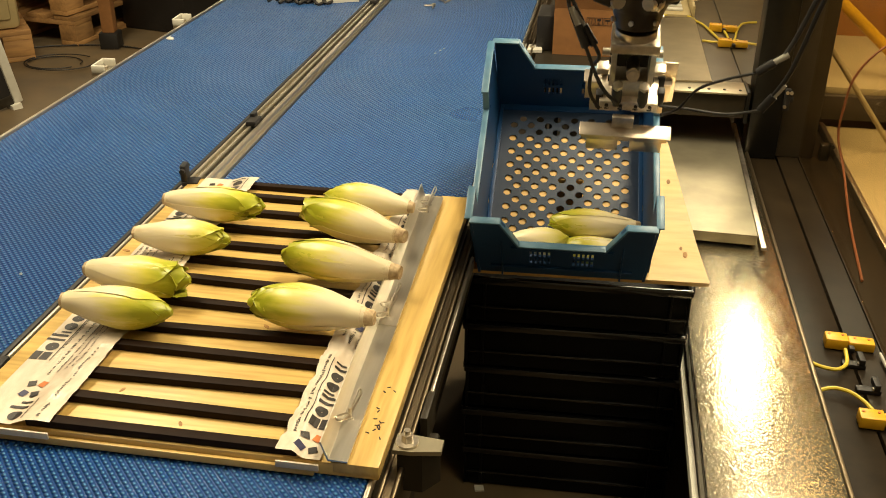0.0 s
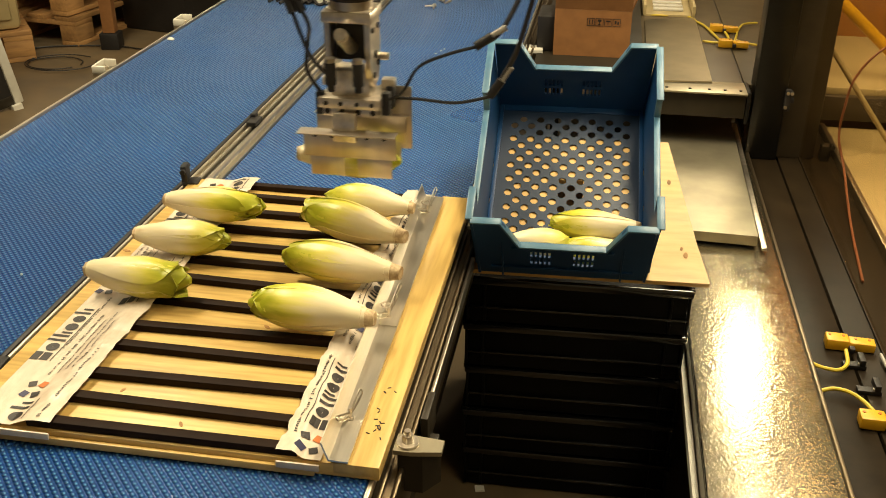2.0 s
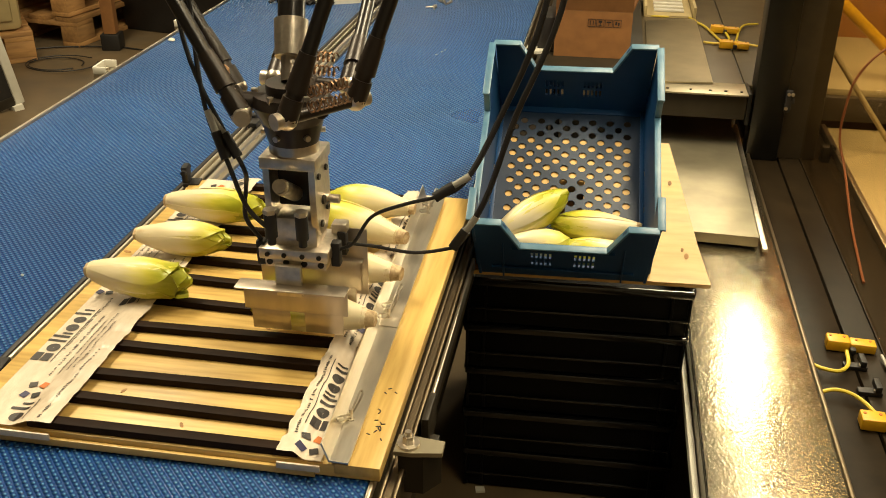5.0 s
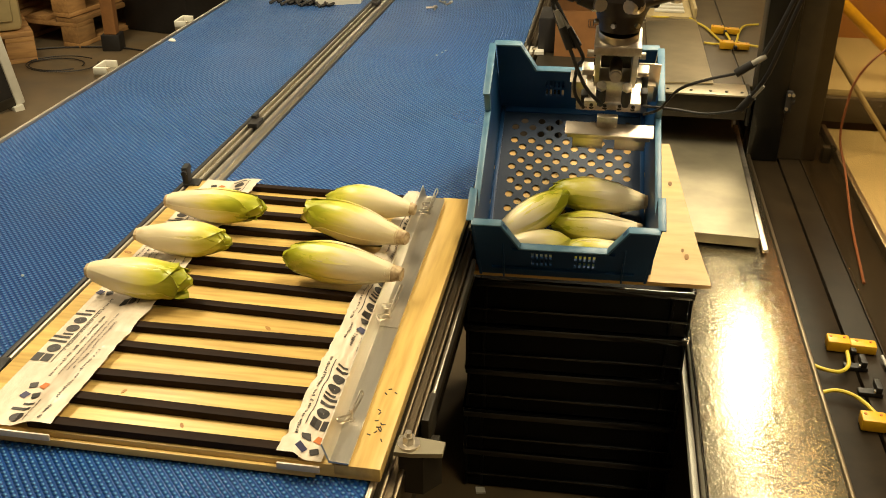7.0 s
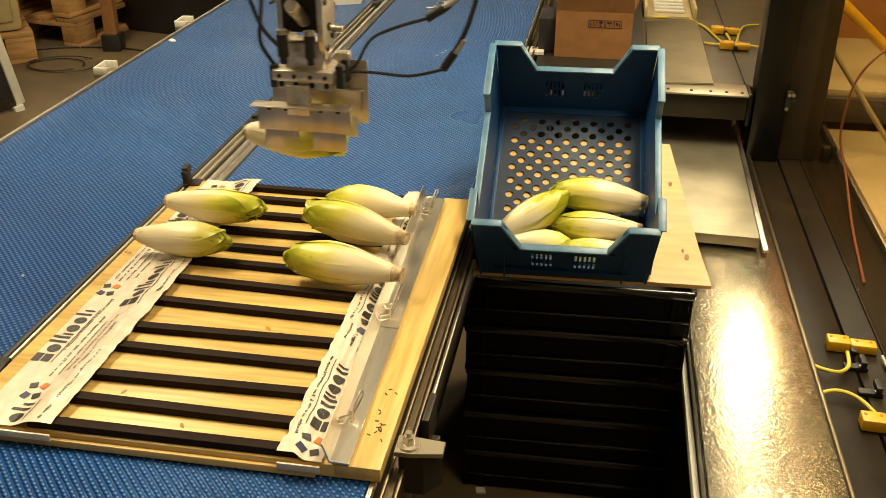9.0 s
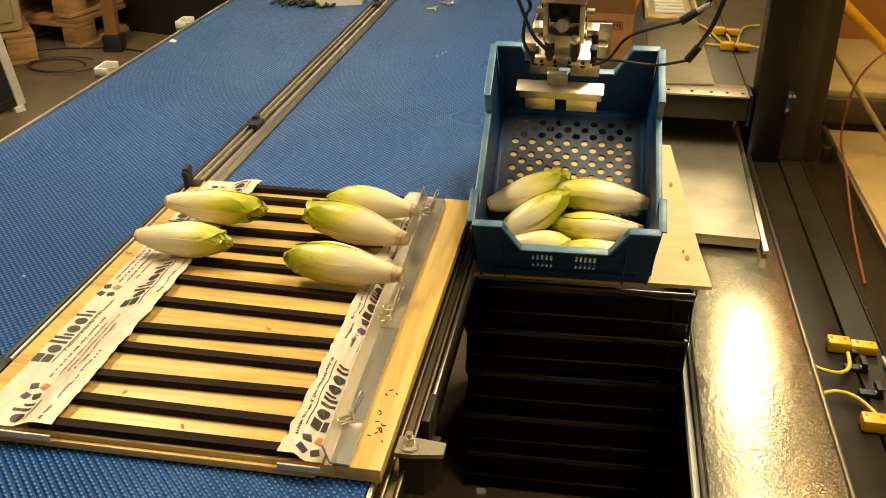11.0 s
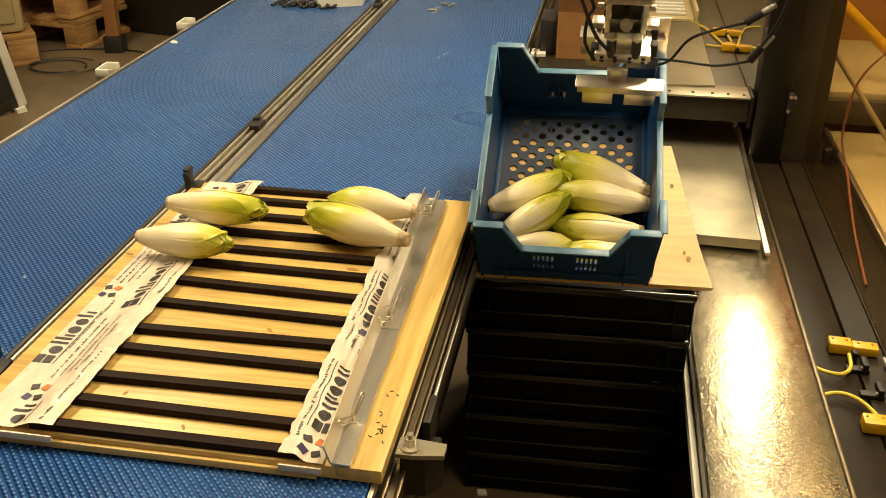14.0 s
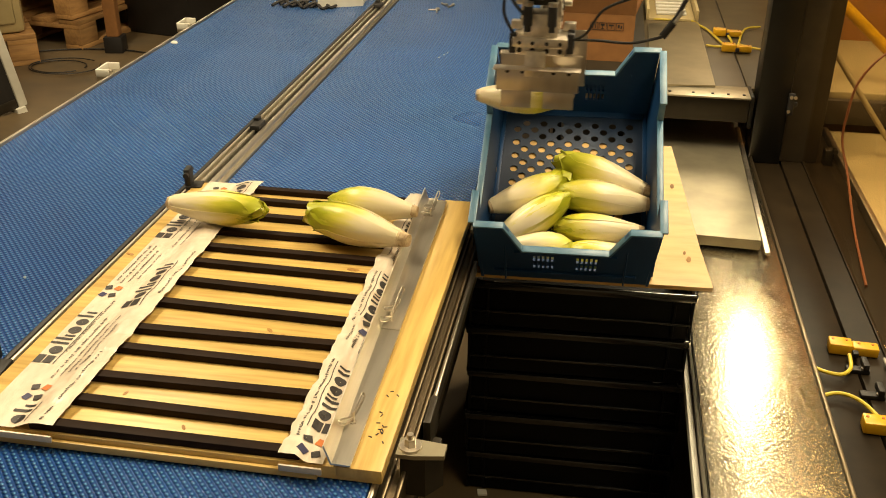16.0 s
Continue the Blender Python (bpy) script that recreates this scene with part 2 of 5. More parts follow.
def lattice(bm, us, vs, keep, w0, w1, put):
    """A panel of cells in u and v, w0 to w1 thick, open where keep(i, j) is false; put maps (u, v, w) to a point."""
    made = {}

    def vert(i, j, k):
        if (i, j, k) not in made:
            made[i, j, k] = bm.verts.new(put(us[i], vs[j], (w0, w1)[k]))
        return made[i, j, k]

    nu, nv = len(us) - 1, len(vs) - 1
    on = [[bool(keep(i, j)) for j in range(nv)] for i in range(nu)]
    for i in range(nu):
        for j in range(nv):
            if not on[i][j]:
                continue
            for k in (0, 1):
                bm.faces.new([vert(i, j, k), vert(i + 1, j, k), vert(i + 1, j + 1, k), vert(i, j + 1, k)][:: 1 if k else -1])
            for (a, c), (di, dj) in ((((0, 0), (1, 0)), (0, -1)), (((1, 0), (1, 1)), (1, 0)), (((1, 1), (0, 1)), (0, 1)), (((0, 1), (0, 0)), (-1, 0))):
                x, y = i + di, j + dj
                if 0 <= x < nu and 0 <= y < nv and on[x][y]:
                    continue
                bm.faces.new((vert(i + a[0], j + a[1], 0), vert(i + c[0], j + c[1], 0), vert(i + c[0], j + c[1], 1), vert(i + a[0], j + a[1], 1)))
    return bm


# ---- the hall ----
solid("floor", box(BM(), -1.0, 5.0, -0.05, 14, 14.4, 0.1), M_FLOOR, "worn grey-brown concrete floor", "floor", "structure")
solid("wall_north", box(BM(), -1.0, 12.1, 1.65, 14, 0.2, 3.3), M_WALL, "plain dim hall wall", "wall", "structure")
solid("wall_south", box(BM(), -1.0, -2.1, 1.65, 14, 0.2, 3.3), M_WALL, "plain dim hall wall", "wall", "structure")
solid("wall_west", box(BM(), -7.9, 5.0, 1.65, 0.2, 14.0, 3.3), M_WALL, "plain dim hall wall", "wall", "structure")
solid("wall_east", box(BM(), 5.9, 5.0, 1.65, 0.2, 14.0, 3.3), M_WALL, "plain dim hall wall", "wall", "structure")
solid("ceiling", box(BM(), -1.0, 5.0, 3.35, 14, 14.4, 0.1), M_WALL, "plain dim hall ceiling", "ceiling", "structure")


def conveyor(x0, x1, label):
    c = thing("belt_conveyor", label, "conveyor", pose(0, 0, 0), "belt conveyors")
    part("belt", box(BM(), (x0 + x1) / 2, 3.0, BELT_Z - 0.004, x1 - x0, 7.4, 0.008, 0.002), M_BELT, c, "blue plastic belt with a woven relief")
    part("bed", box(BM(), (x0 + x1) / 2, 3.0, BELT_Z - 0.035, x1 - x0 - 0.01, 7.36, 0.05), M_DARKSTEEL, c)
    for y in (-0.3, 2.6, 4.4, 6.2):
        for x in (x0 + 0.06, x1 - 0.06):
            part("leg", box(BM(), x, y, (BELT_Z - 0.06) / 2, 0.045, 0.045, BELT_Z - 0.06, 0.003), M_DARKSTEEL, c)
    return c


conv_a = conveyor(-0.700, -0.222, "conveyor with a bright blue ribbed plastic belt under the wooden board")
conv_b = conveyor(-1.238, -0.762, "conveyor with a shiny blue ribbed plastic belt beside the divider rail")
# added panel: keeps lamp light off the floor beside the black crates
part("skirt", box(BM(), -0.236, 3.0, 0.40, 0.006, 7.3, 0.245, 0.001), M_DARKSTEEL, conv_a, "dark panel added to shade the floor by the crates")
part("side_rail", box(BM(), -1.243, 3.0, BELT_Z - 0.008, 0.009, 7.4, 0.028, 0.002), M_RAIL, conv_b, "thin bright edge rail")

rail = thing("divider_rail", "slotted aluminium profile between the two blue belts", "rail")
part("profile", box(BM(), -0.731, 3.0, BELT_Z - 0.022, 0.054, 7.4, 0.05, 0.003), M_RAIL, rail)
for dx, w in ((-0.021, 0.006), (-0.006, 0.007), (0.013, 0.011)):
    part("rib", box(BM(), -0.731 + dx, 3.0, BELT_Z + 0.008, w, 7.4, 0.010, 0.002), M_RAIL, rail)
part("slot", box(BM(), -0.731 + 0.0025, 3.0, BELT_Z + 0.0045, 0.006, 7.38, 0.003), M_RUBBER, rail, "dark slot insert")
part("gasket", box(BM(), -0.763, 3.0, BELT_Z + 0.004, 0.009, 7.4, 0.014, 0.002), M_RUBBER, rail, "black rubber edge seal")
for y in (1.90, 3.06):
    b = BM()
    box(b, -0.735, y, BELT_Z + 0.017, 0.022, 0.045, 0.012, 0.002)
    box(b, -0.742, y + 0.02, BELT_Z + 0.024, 0.012, 0.02, 0.012, 0.002)
    part("clip", b, M_RUBBER, rail, "small black plastic clip")
side = thing("side_profile", "slotted aluminium profile along the belt edge", "rail")
for dx, w, h in ((0.014, 0.006, 0.012), (0.030, 0.006, 0.012)):
    part("rib", box(BM(), -0.222 + dx, 3.0, BELT_Z - 0.026 + h / 2, w, 7.4, h, 0.002), M_RAILDARK, side)
part("edge_guide", box(BM(), -0.2175, 3.0, BELT_Z - 0.006, 0.006, 7.4, 0.014, 0.002), M_RAIL, side)
part("profile", box(BM(), -0.206, 3.0, BELT_Z - 0.060, 0.032, 7.4, 0.068, 0.003), M_RAILDARK, side)

# ---- the board ----
BX0, BX1, BY0, BY1 = -0.738, -0.208, 0.824, 1.572
STRIPS = [(0.8344, 0.27), (0.8855, -0.48), (0.9414, 0.9), (1.0045, -0.15), (1.0580, 1.31), (1.1258, -1.46), (1.1914, -1.9), (1.2541, -1.22),
          (1.3090, -0.4), (1.3690, 0.2), (1.4330, -0.5), (1.4950, -0.9), (1.5440, -0.6)]
SLAT_Y = [y for y, _ in STRIPS]
board = thing("sorting_board", "varnished wooden board with dark strips and taped edges on the belt", "board")
part("panel", box(BM(), (BX0 + BX1) / 2, (BY0 + BY1) / 2, BOARD_Z - 0.009, BX1 - BX0, BY1 - BY0, 0.018, 0.0015), M_BOARD, board)
rng = random.Random(5)
for y, turn in STRIPS:
    b = BM()
    box(b, 0, 0, 0.0052, 0.335, 0.0150, 0.0104, 0.0014)
    for v in b.verts:
        v.co.y += 0.0007 * noise.noise((v.co.x * 6, y * 9, 1.0)) + 0.0006 * math.sin(v.co.x * 9 + y * 40)
    o = part("strip", b, M_SLAT, board)
    o.matrix_basis = pose(-0.4725, y, BOARD_Z, 0, 0, turn)
part("edge_board", box(BM(), (-0.262 + BX1) / 2 + 0.0003, (BY0 + BY1) / 2, BOARD_Z - 0.006, BX1 + 0.262, BY1 - BY0 + 0.001, 0.0146, 0.0012), M_BOARDLONG, board, "edge board with lengthwise grain")
part("edge_trim", box(BM(), (BX0 + BX1) / 2 - 0.03, BY0 - 0.0035, BOARD_Z - 0.012, BX1 - BX0 - 0.09, 0.005, 0.010, 0.001), M_BOARD, board)


def strip_at(k, x):
    """The middle of strip k at x."""
    y, turn = STRIPS[k]
    return y + (x + 0.4725) * math.tan(radians(turn))


def drape(x, y, sag):
    """Height of tape that is stretched over the strips and sags between them."""
    near = min(abs(y - strip_at(k, x)) for k in range(len(STRIPS)))
    k = min(1.0, max(0.0, (near - 0.007) / 0.020))
    crease = 0.0011 * noise.noise((x * 95, y * 40, 3.0)) + 0.0007 * noise.noise((x * 210, y * 120, 6.0))
    return 0.0112 - sag * k * k * (3 - 2 * k) + crease


def rise(k, inner):
    """How far the tape is lifted by the strip ends under it, k across its width."""
    a, c = (0.50, 0.74) if inner > 0 else (0.40, 0.62)
    return 0.06 if k < a else 1.0 if k > c else 0.06 + 0.94 * (k - a) / (c - a)


SAG = {1: 0.0022, -1: 0.0036}


def tape_z(x, y, x0, x1, inner):
    u = (x - x0) / (x1 - x0)
    k = u if inner > 0 else 1 - u
    return BOARD_Z + 0.0022 + max(0.0, drape(x, y, SAG[inner])) * rise(min(1, max(0, k)), inner) + 0.0004 * noise.noise((x * 60, y * 25, 9.0))


def tape(x0, x1, seed, inner):
    """A wrinkled tape laid over the strip ends; inner: the side whose edge runs ragged."""
    b = BM()
    nx, ny = 14, 260
    rows = []
    for j in range(ny + 1):
        y = BY0 - 0.001 + j * (BY1 - BY0) / ny
        r = []
        for i in range(nx + 1):
            u = i / nx
            e = (0.002 if inner > 0 else 0.004) * noise.noise((seed, y * 22, 0)) + 0.0022 * noise.noise((seed, y * 60, 5))
            x = x0 + (x1 - x0) * u + (e if (u == 1 and inner > 0) or (u == 0 and inner < 0) else 0)
            r.append(b.verts.new((x, y, tape_z(x, y, x0, x1, inner))))
        rows.append(r)
    for p, q in zip(rows, rows[1:]):
        for i in range(nx):
            b.faces.new((p[i], p[i + 1], q[i + 1], q[i]))
    o = part("tape", b, M_TAPE, board, "crumpled white packing tape with black print")
    part("tape_fold", box(BM(), (x0 + x1) / 2, BY0 - 0.0075, BOARD_Z - 0.003, x1 - x0, 0.003, 0.009, 0.001), M_TAPE, board, "tape folded over the board edge")
    return o


TAPE_L, TAPE_R = (-0.712, -0.606), (-0.327, -0.276)
tape_l = tape(*TAPE_L, 1.0, 1)
tape_r = tape(*TAPE_R, 7.0, -1)


def ink_quad(b, x, y, dx, dy, z):
    """A flat dab of ink laid on the tape, cut in pieces so that it follows the folds."""
    n = max(1, round(dy / 0.004))
    m_ = max(1, round(dx / 0.006))
    for i in range(n):
        for j in range(m_):
            ya, yb = y - dy / 2 + dy * i / n, y - dy / 2 + dy * (i + 1) / n
            xa, xb = x - dx / 2 + dx * j / m_, x - dx / 2 + dx * (j + 1) / m_
            b.faces.new([b.verts.new((xx, yy, z(xx, yy))) for xx, yy in ((xa, ya), (xb, ya), (xb, yb), (xa, yb))])


def ink_ring(b, x, y, rx, ry, t, z, start=0.0, sweep=360.0):
    """A bold ring or arc of ink; rx across the tape, ry along it."""
    n = max(6, round(16 * sweep / 360))
    rows = []
    for k in range(n + 1):
        a = radians(start + sweep * k / n)
        rows.append([(x + math.cos(a) * (rx - d), y + math.sin(a) * (ry - d)) for d in (0, t)])
    for p, q in zip(rows, rows[1:]):
        b.faces.new([b.verts.new((xx, yy, z(xx, yy))) for xx, yy in (p[0], p[1], q[1], q[0])])


def bold_mark(b, kind, x, y, w, h, z, up):
    """One bold shape of the printed logo, h across the tape, w along it; up points to its top."""
    t = 0.0050
    if kind == "block":
        ink_quad(b, x - up * h * 0.27, y, h * 0.44, w, z)
        ink_quad(b, x + up * h * 0.25, y, h * 0.46, w * 0.92, z)
    elif kind == "disc":
        ink_ring(b, x + up * h * 0.14, y, h * 0.35, w / 2, min(h * 0.35, w / 2) * 0.97, z)
    elif kind == "bar":
        ink_quad(b, x, y, h, t, z)
    elif kind == "bars":
        ink_quad(b, x, y - w * 0.25, h * 0.94, t, z)
        ink_quad(b, x + up * h * 0.18, y + w * 0.34, h * 0.58, t * 0.8, z)


LOGO = (("block", 0.019), ("disc", 0.019), ("bar", 0.008), ("bars", 0.014), ("disc", 0.018), ("disc", 0.017), ("bars", 0.017))


def logo_line(b, x, y0, h, z, up, count=7, first=0, slant=0.0):
    """A line of bold shapes along the tape with a thin rule under it."""
    y, marks = y0, LOGO[first:first + count]
    for kind, w in marks:
        bold_mark(b, kind, x + slant * (y - y0), y + w / 2, w, h, z, up)
        y += w + 0.0035
    ink_quad(b, x + up * (h * 0.5 + 0.004) + slant * (y - y0) / 2, (y0 + y) / 2, 0.0013, y - y0, z)


def small_print(b, x, y0, y1, z, h=0.0042):
    """A line of fine print as plain bars."""
    y = y0
    while y < y1:
        w = rng.uniform(0.0018, 0.0034)
        hh = h * rng.choice((0.62, 0.62, 0.7, 1.0))
        if rng.random() < 0.5:
            ink_ring(b, x + rng.uniform(-0.0003, 0.0003), y + w / 2, hh / 2, w / 2, 0.0011, z, rng.choice((0, 90, 180)), rng.choice((360, 270, 360)))
        else:
            ink_quad(b, x, y + w / 2, hh, 0.0012, z)
            ink_quad(b, x + rng.choice((-0.3, 0.3)) * hh, y + w * 0.7, 0.0011, w * 0.8, z)
        y += w + (0.0009 if rng.random() < 0.84 else 0.0045)


for (x0, x1), inner, up, bold, fine, marks in (
        (TAPE_L, 1, 1, ((-0.699, 0.955, 7, 0), (-0.648, 1.105, 7, 0), (-0.699, 1.330, 7, 0), (-0.640, 1.505, 3, 0), (-0.664, 0.830, 2, 5)),
         ((-0.679, 0.985, 1.120), (-0.667, 0.925, 1.075), (-0.657, 0.930, 1.060), (-0.647, 0.935, 1.080), (-0.637, 0.935, 1.055), (-0.625, 0.872, 0.985), (-0.625, 0.830, 0.86),
          (-0.704, 1.180, 1.300), (-0.695, 1.175, 1.300), (-0.685, 1.180, 1.285), (-0.675, 1.190, 1.275), (-0.617, 1.140, 1.275), (-0.680, 1.36, 1.49), (-0.668, 1.30, 1.45), (-0.657, 1.31, 1.44)),
         ((-0.668, 0.893), (-0.698, 1.148), (-0.680, 1.530))),
        (TAPE_R, -1, -1, ((-0.2945, 0.876, 7, 0), (-0.2945, 1.130, 7, 0), (-0.2945, 1.385, 7, 0)),
         ((-0.3165, 0.86, 1.02), (-0.3165, 1.115, 1.27), (-0.312, 1.065, 1.105), (-0.302, 1.055, 1.10), (-0.292, 1.05, 1.10), (-0.312, 1.32, 1.37), (-0.302, 1.31, 1.37), (-0.290, 1.31, 1.36)),
         ((-0.296, 0.848), (-0.290, 1.110)))):
    def z(x, y, x0=x0, x1=x1, inner=inner):
        return tape_z(x, y, x0, x1, inner) + 0.0007

    for x, y0, count, first in bold:
        b = BM()
        logo_line(b, x, y0, 0.026 if inner > 0 else 0.022, z, up, count, first)
        part("logo_print", b, M_INK, board, "bold black logo print on the tape, as plain shapes")
    for x, ya, yb in fine:
        b = BM()
        small_print(b, x, ya, yb, z)
        part("print_line", b, M_INK, board, "line of fine black print, in plain bars")
    for xc, yc in marks:
        for mat, quads in ((M_INK, ((-1, 1),)), (M_INK, ((1, -1),)), (M_INK_ORANGE, ((1, 1),)), (M_INK_BLUE, ((-1, -1),))):
            b = BM()
            for sx, sy in quads:
                qx, qy = xc + sx * 0.0075, yc + sy * 0.0105
                v = [b.verts.new((qx + dx, qy + dy, z(qx + dx, qy + dy) + 0.0003)) for dx, dy in ((-0.0065, -0.003 * sx * sy), (0.003, -0.0072 * sx * sy), (0.0065, 0.003 * sx * sy), (-0.003, 0.0072 * sx * sy))]
                b.faces.new(v)
            part("emblem", b, mat, board, "small printed emblem")

# bent aluminium stop strip along the board
def stop_strip(y0, y1, lift, label):
    b = BM()
    sec = [(-0.2440, 0.0005, 0.016), (-0.2675, 0.0010, 0.031), (-0.2755, 0.0260, 0.029), (-0.2738, 0.0266, 0.029), (-0.2660, 0.0032, 0.031), (-0.2440, 0.0025, 0.016)]
    rings = []
    n = 12
    for k in range(n + 1):
        y = y0 + (y1 - y0) * k / n
        wob = 0.0006 * noise.noise((y * 9, 2.0, lift * 99))
        rings.append([b.verts.new((x - (y - 0.824) * g + wob, y, BOARD_Z + z + lift)) for x, z, g in sec])
    for p, q in zip(rings, rings[1:]):
        for i in range(6):
            b.faces.new((p[i], p[(i + 1) % 6], q[(i + 1) % 6], q[i]))
    b.faces.new(rings[0][::-1]), b.faces.new(rings[-1])
    return part("stop_strip", b, M_ALU, board, label)


stop_strip(0.822, 1.125, 0.0034, "bent aluminium stop strip, scratched")
stop_strip(1.112, 1.552, 0.0050, "bent aluminium stop strip, shiny")
for y in (0.900, 1.135, 1.165, 1.485, 1.515):
    dx = -(y - 0.824) * 0.030
    b = BM()
    x0 = -0.2585 + dx * 0.8
    rod(b, (x0, y, BOARD_Z + 0.003), (x0, y, BOARD_Z + 0.022), 0.0022)
    tube(b, [(x0, y, BOARD_Z + 0.012), (x0 + 0.004, y + 0.012, BOARD_Z + 0.018), (x0 + 0.008, y + 0.026, BOARD_Z + 0.026), (x0 + 0.005, y + 0.026, BOARD_Z + 0.030), (x0, y + 0.004, BOARD_Z + 0.016)], 0.0013, 6)
    tube(b, [(x0, y, BOARD_Z + 0.012), (x0 - 0.003, y - 0.012, BOARD_Z + 0.014), (x0 - 0.007, y - 0.024, BOARD_Z + 0.020), (x0 - 0.010, y - 0.022, BOARD_Z + 0.024), (x0, y - 0.002, BOARD_Z + 0.016)], 0.0013, 6)
    bmesh.ops.create_cone(b, cap_ends=True, segments=6, radius1=0.005, radius2=0.005, depth=0.004, matrix=Matrix.Translation((x0, y, BOARD_Z + 0.006)))
    part("wing_screw", b, M_STEEL, board, "bright wire wing screw")
for k in range(16):
    b = BM()
    box(b, 0, 0, 0.0006, 0.0013, 0.0048, 0.0006)
    o = part("dent", b, M_INK, board)
    o.matrix_basis = pose(-0.228 + rng.uniform(-0.010, 0.010), 0.93 + rng.uniform(-0.06, 0.06), BOARD_Z + 0.0012, 0, 0, rng.uniform(0, 180))
for x, y, w in ((-0.405, 1.079, 0.006), (-0.36, 1.284, 0.008), (-0.728, 1.272, 0.006), (-0.56, 0.915, 0.004), (-0.43, 1.090, 0.005), (-0.70, 1.10, 0.004), (-0.46, 0.862, 0.004)):
    b = BM()
    bmesh.ops.create_cone(b, cap_ends=True, segments=12, radius1=w, radius2=w, depth=0.0006, matrix=Matrix.Translation((x, y, BOARD_Z + 0.0003)) @ Matrix.Rotation(x * 9, 4, "Z") @ Matrix.Diagonal((1.3, 0.55, 1, 1)))
    part("knot", b, M_KNOT, board, "small brown knot")

# hold-down clamps
b = BM()
box(b, 0, 0, 0.020, 0.012, 0.026, 0.040, 0.003)
box(b, 0.010, 0, 0.004, 0.030, 0.030, 0.008, 0.002)
rod(b, (0, -0.02, 0.030), (0, 0.02, 0.030), 0.005)
solid("toggle_clamp", b, M_RUBBER, "small black toggle clamp at the board corner", "clamp", m=pose(-0.746, 1.556, BELT_Z + 0.015, 0, 0, 8), group="toggle clamps")
b = BM()
box(b, 0, 0, 0.018, 0.024, 0.060, 0.036, 0.004)
box(b, 0.012, -0.01, 0.006, 0.05, 0.040, 0.010, 0.002)
rod(b, (0, -0.035, 0.026), (0, 0.035, 0.026), 0.006)
solid("toggle_clamp", b, M_RUBBER, "black toggle clamp holding the board edge", "clamp", m=pose(-0.784, 0.955, BELT_Z + 0.004, 0, 0, 5), group="toggle clamps")
for y, s in ((0.884, 1.0), (1.492, 0.85)):
    k = thing("bracket", "dark steel bracket with a bright bolt under the board edge", "bracket", pose(-0.187, y, BOARD_Z - 0.014), "board brackets")
    b = BM()
    prism(b, ((-0.015, -0.016), (0.006, -0.016), (0.042, -0.010), (0.042, 0.012), (0.004, 0.016), (-0.015, 0.016)), 0, 0.006)
    part("plate", b, M_PLATE, k)
    b = BM()
    prism(b, ((-0.010, -0.014), (0.020, -0.014), (0.038, 0.010), (-0.010, 0.012)), -0.055, -0.001)
    part("block", b, M_DARKSTEEL, k)
    b = BM()
    rod(b, (0.000, 0, 0.006), (0.000, 0, 0.009), 0.0135 * s, seg=20)
    bmesh.ops.create_cone(b, cap_ends=True, segments=6, radius1=0.0075 * s, radius2=0.007 * s, depth=0.010, matrix=Matrix.Translation((0, 0, 0.014)))
    rod(b, (0.000, 0, 0.018), (0.000, 0, 0.025), 0.004)
    part("bolt", b, M_STEEL, k, "bright hexagon bolt with washer")
b = BM()
box(b, -0.181, 0.985, BELT_Z - 0.030, 0.010, 0.060, 0.05, 0.002)
box(b, -0.174, 0.965, BELT_Z - 0.060, 0.018, 0.030, 0.03, 0.002)
solid("sensor_block", b, M_DARKSTEEL, "dark sensor block bolted to the side profile", "sensor")
solid("cover_strip", box(BM(), -0.184, 1.22, BELT_Z - 0.028, 0.006, 0.40, 0.022, 0.002), M_RAIL, "narrow aluminium cover strip under the board", "strip")

# ---- plywood ramp, blue crate, black crates ----
TILT_M = pose(-0.036, 1.466, 0.512, 28.4, -0.6, 1.5)
b = BM()
us = [-0.155, -0.015, 0.030, 0.252]
vs = [-0.012, 0.085, 0.215, 0.318]


def ply_put(u, v, w):
    return Vector((u if u < 0.2 else 0.252 - (v + 0.012) * 0.203, v + (0.018 if v < 0 else 0), w))


lattice(b, us, vs, lambda i, j: not (i == 1 and j == 1), -0.009, 0.003, ply_put)
ply = solid("plywood_sheet", b, M_WOOD, "pale plywood sheet leaning under the blue crate", "plywood", m=TILT_M)
for x, y, r in ((0.185, 0.222, 0.0035), (0.212, 0.062, 0.004), (0.205, 0.075, 0.0025)):
    b = BM()
    bmesh.ops.create_cone(b, cap_ends=True, segments=12, radius1=r, radius2=r, depth=0.001, matrix=Matrix.Translation((x, y, 0.0034)) @ Matrix.Diagonal((1, 1.5, 1, 1)))
    part("knot", b, M_PALLET, ply, "dark wood knot")
b = BM()
box(b, -0.03, 1.71, 0.555, 0.26, 0.05, 0.135, 0.003)
solid("support_block", b, M_PALLET, "wooden block holding up the plywood sheet", "block")

crate = thing("blue_crate", "blue plastic harvest crate with a perforated base, tilted on plywood", "crate", TILT_M)
CW, CL, CH = 0.150, 0.400, 0.162
# base with round holes in a chequered array
P = 0.0164
b = BM()
nx, ny = 16, 22
x0, y0 = -nx * P / 2, 0.022
ring = [(math.cos(2 * math.pi * k / 8 + math.pi / 8), math.sin(2 * math.pi * k / 8 + math.pi / 8)) for k in range(8)]
cache = {}


def cv(x, y, z):
    key = (round(x, 5), round(y, 5), round(z, 5))
    if key not in cache:
        cache[key] = b.verts.new(key)
    return cache[key]


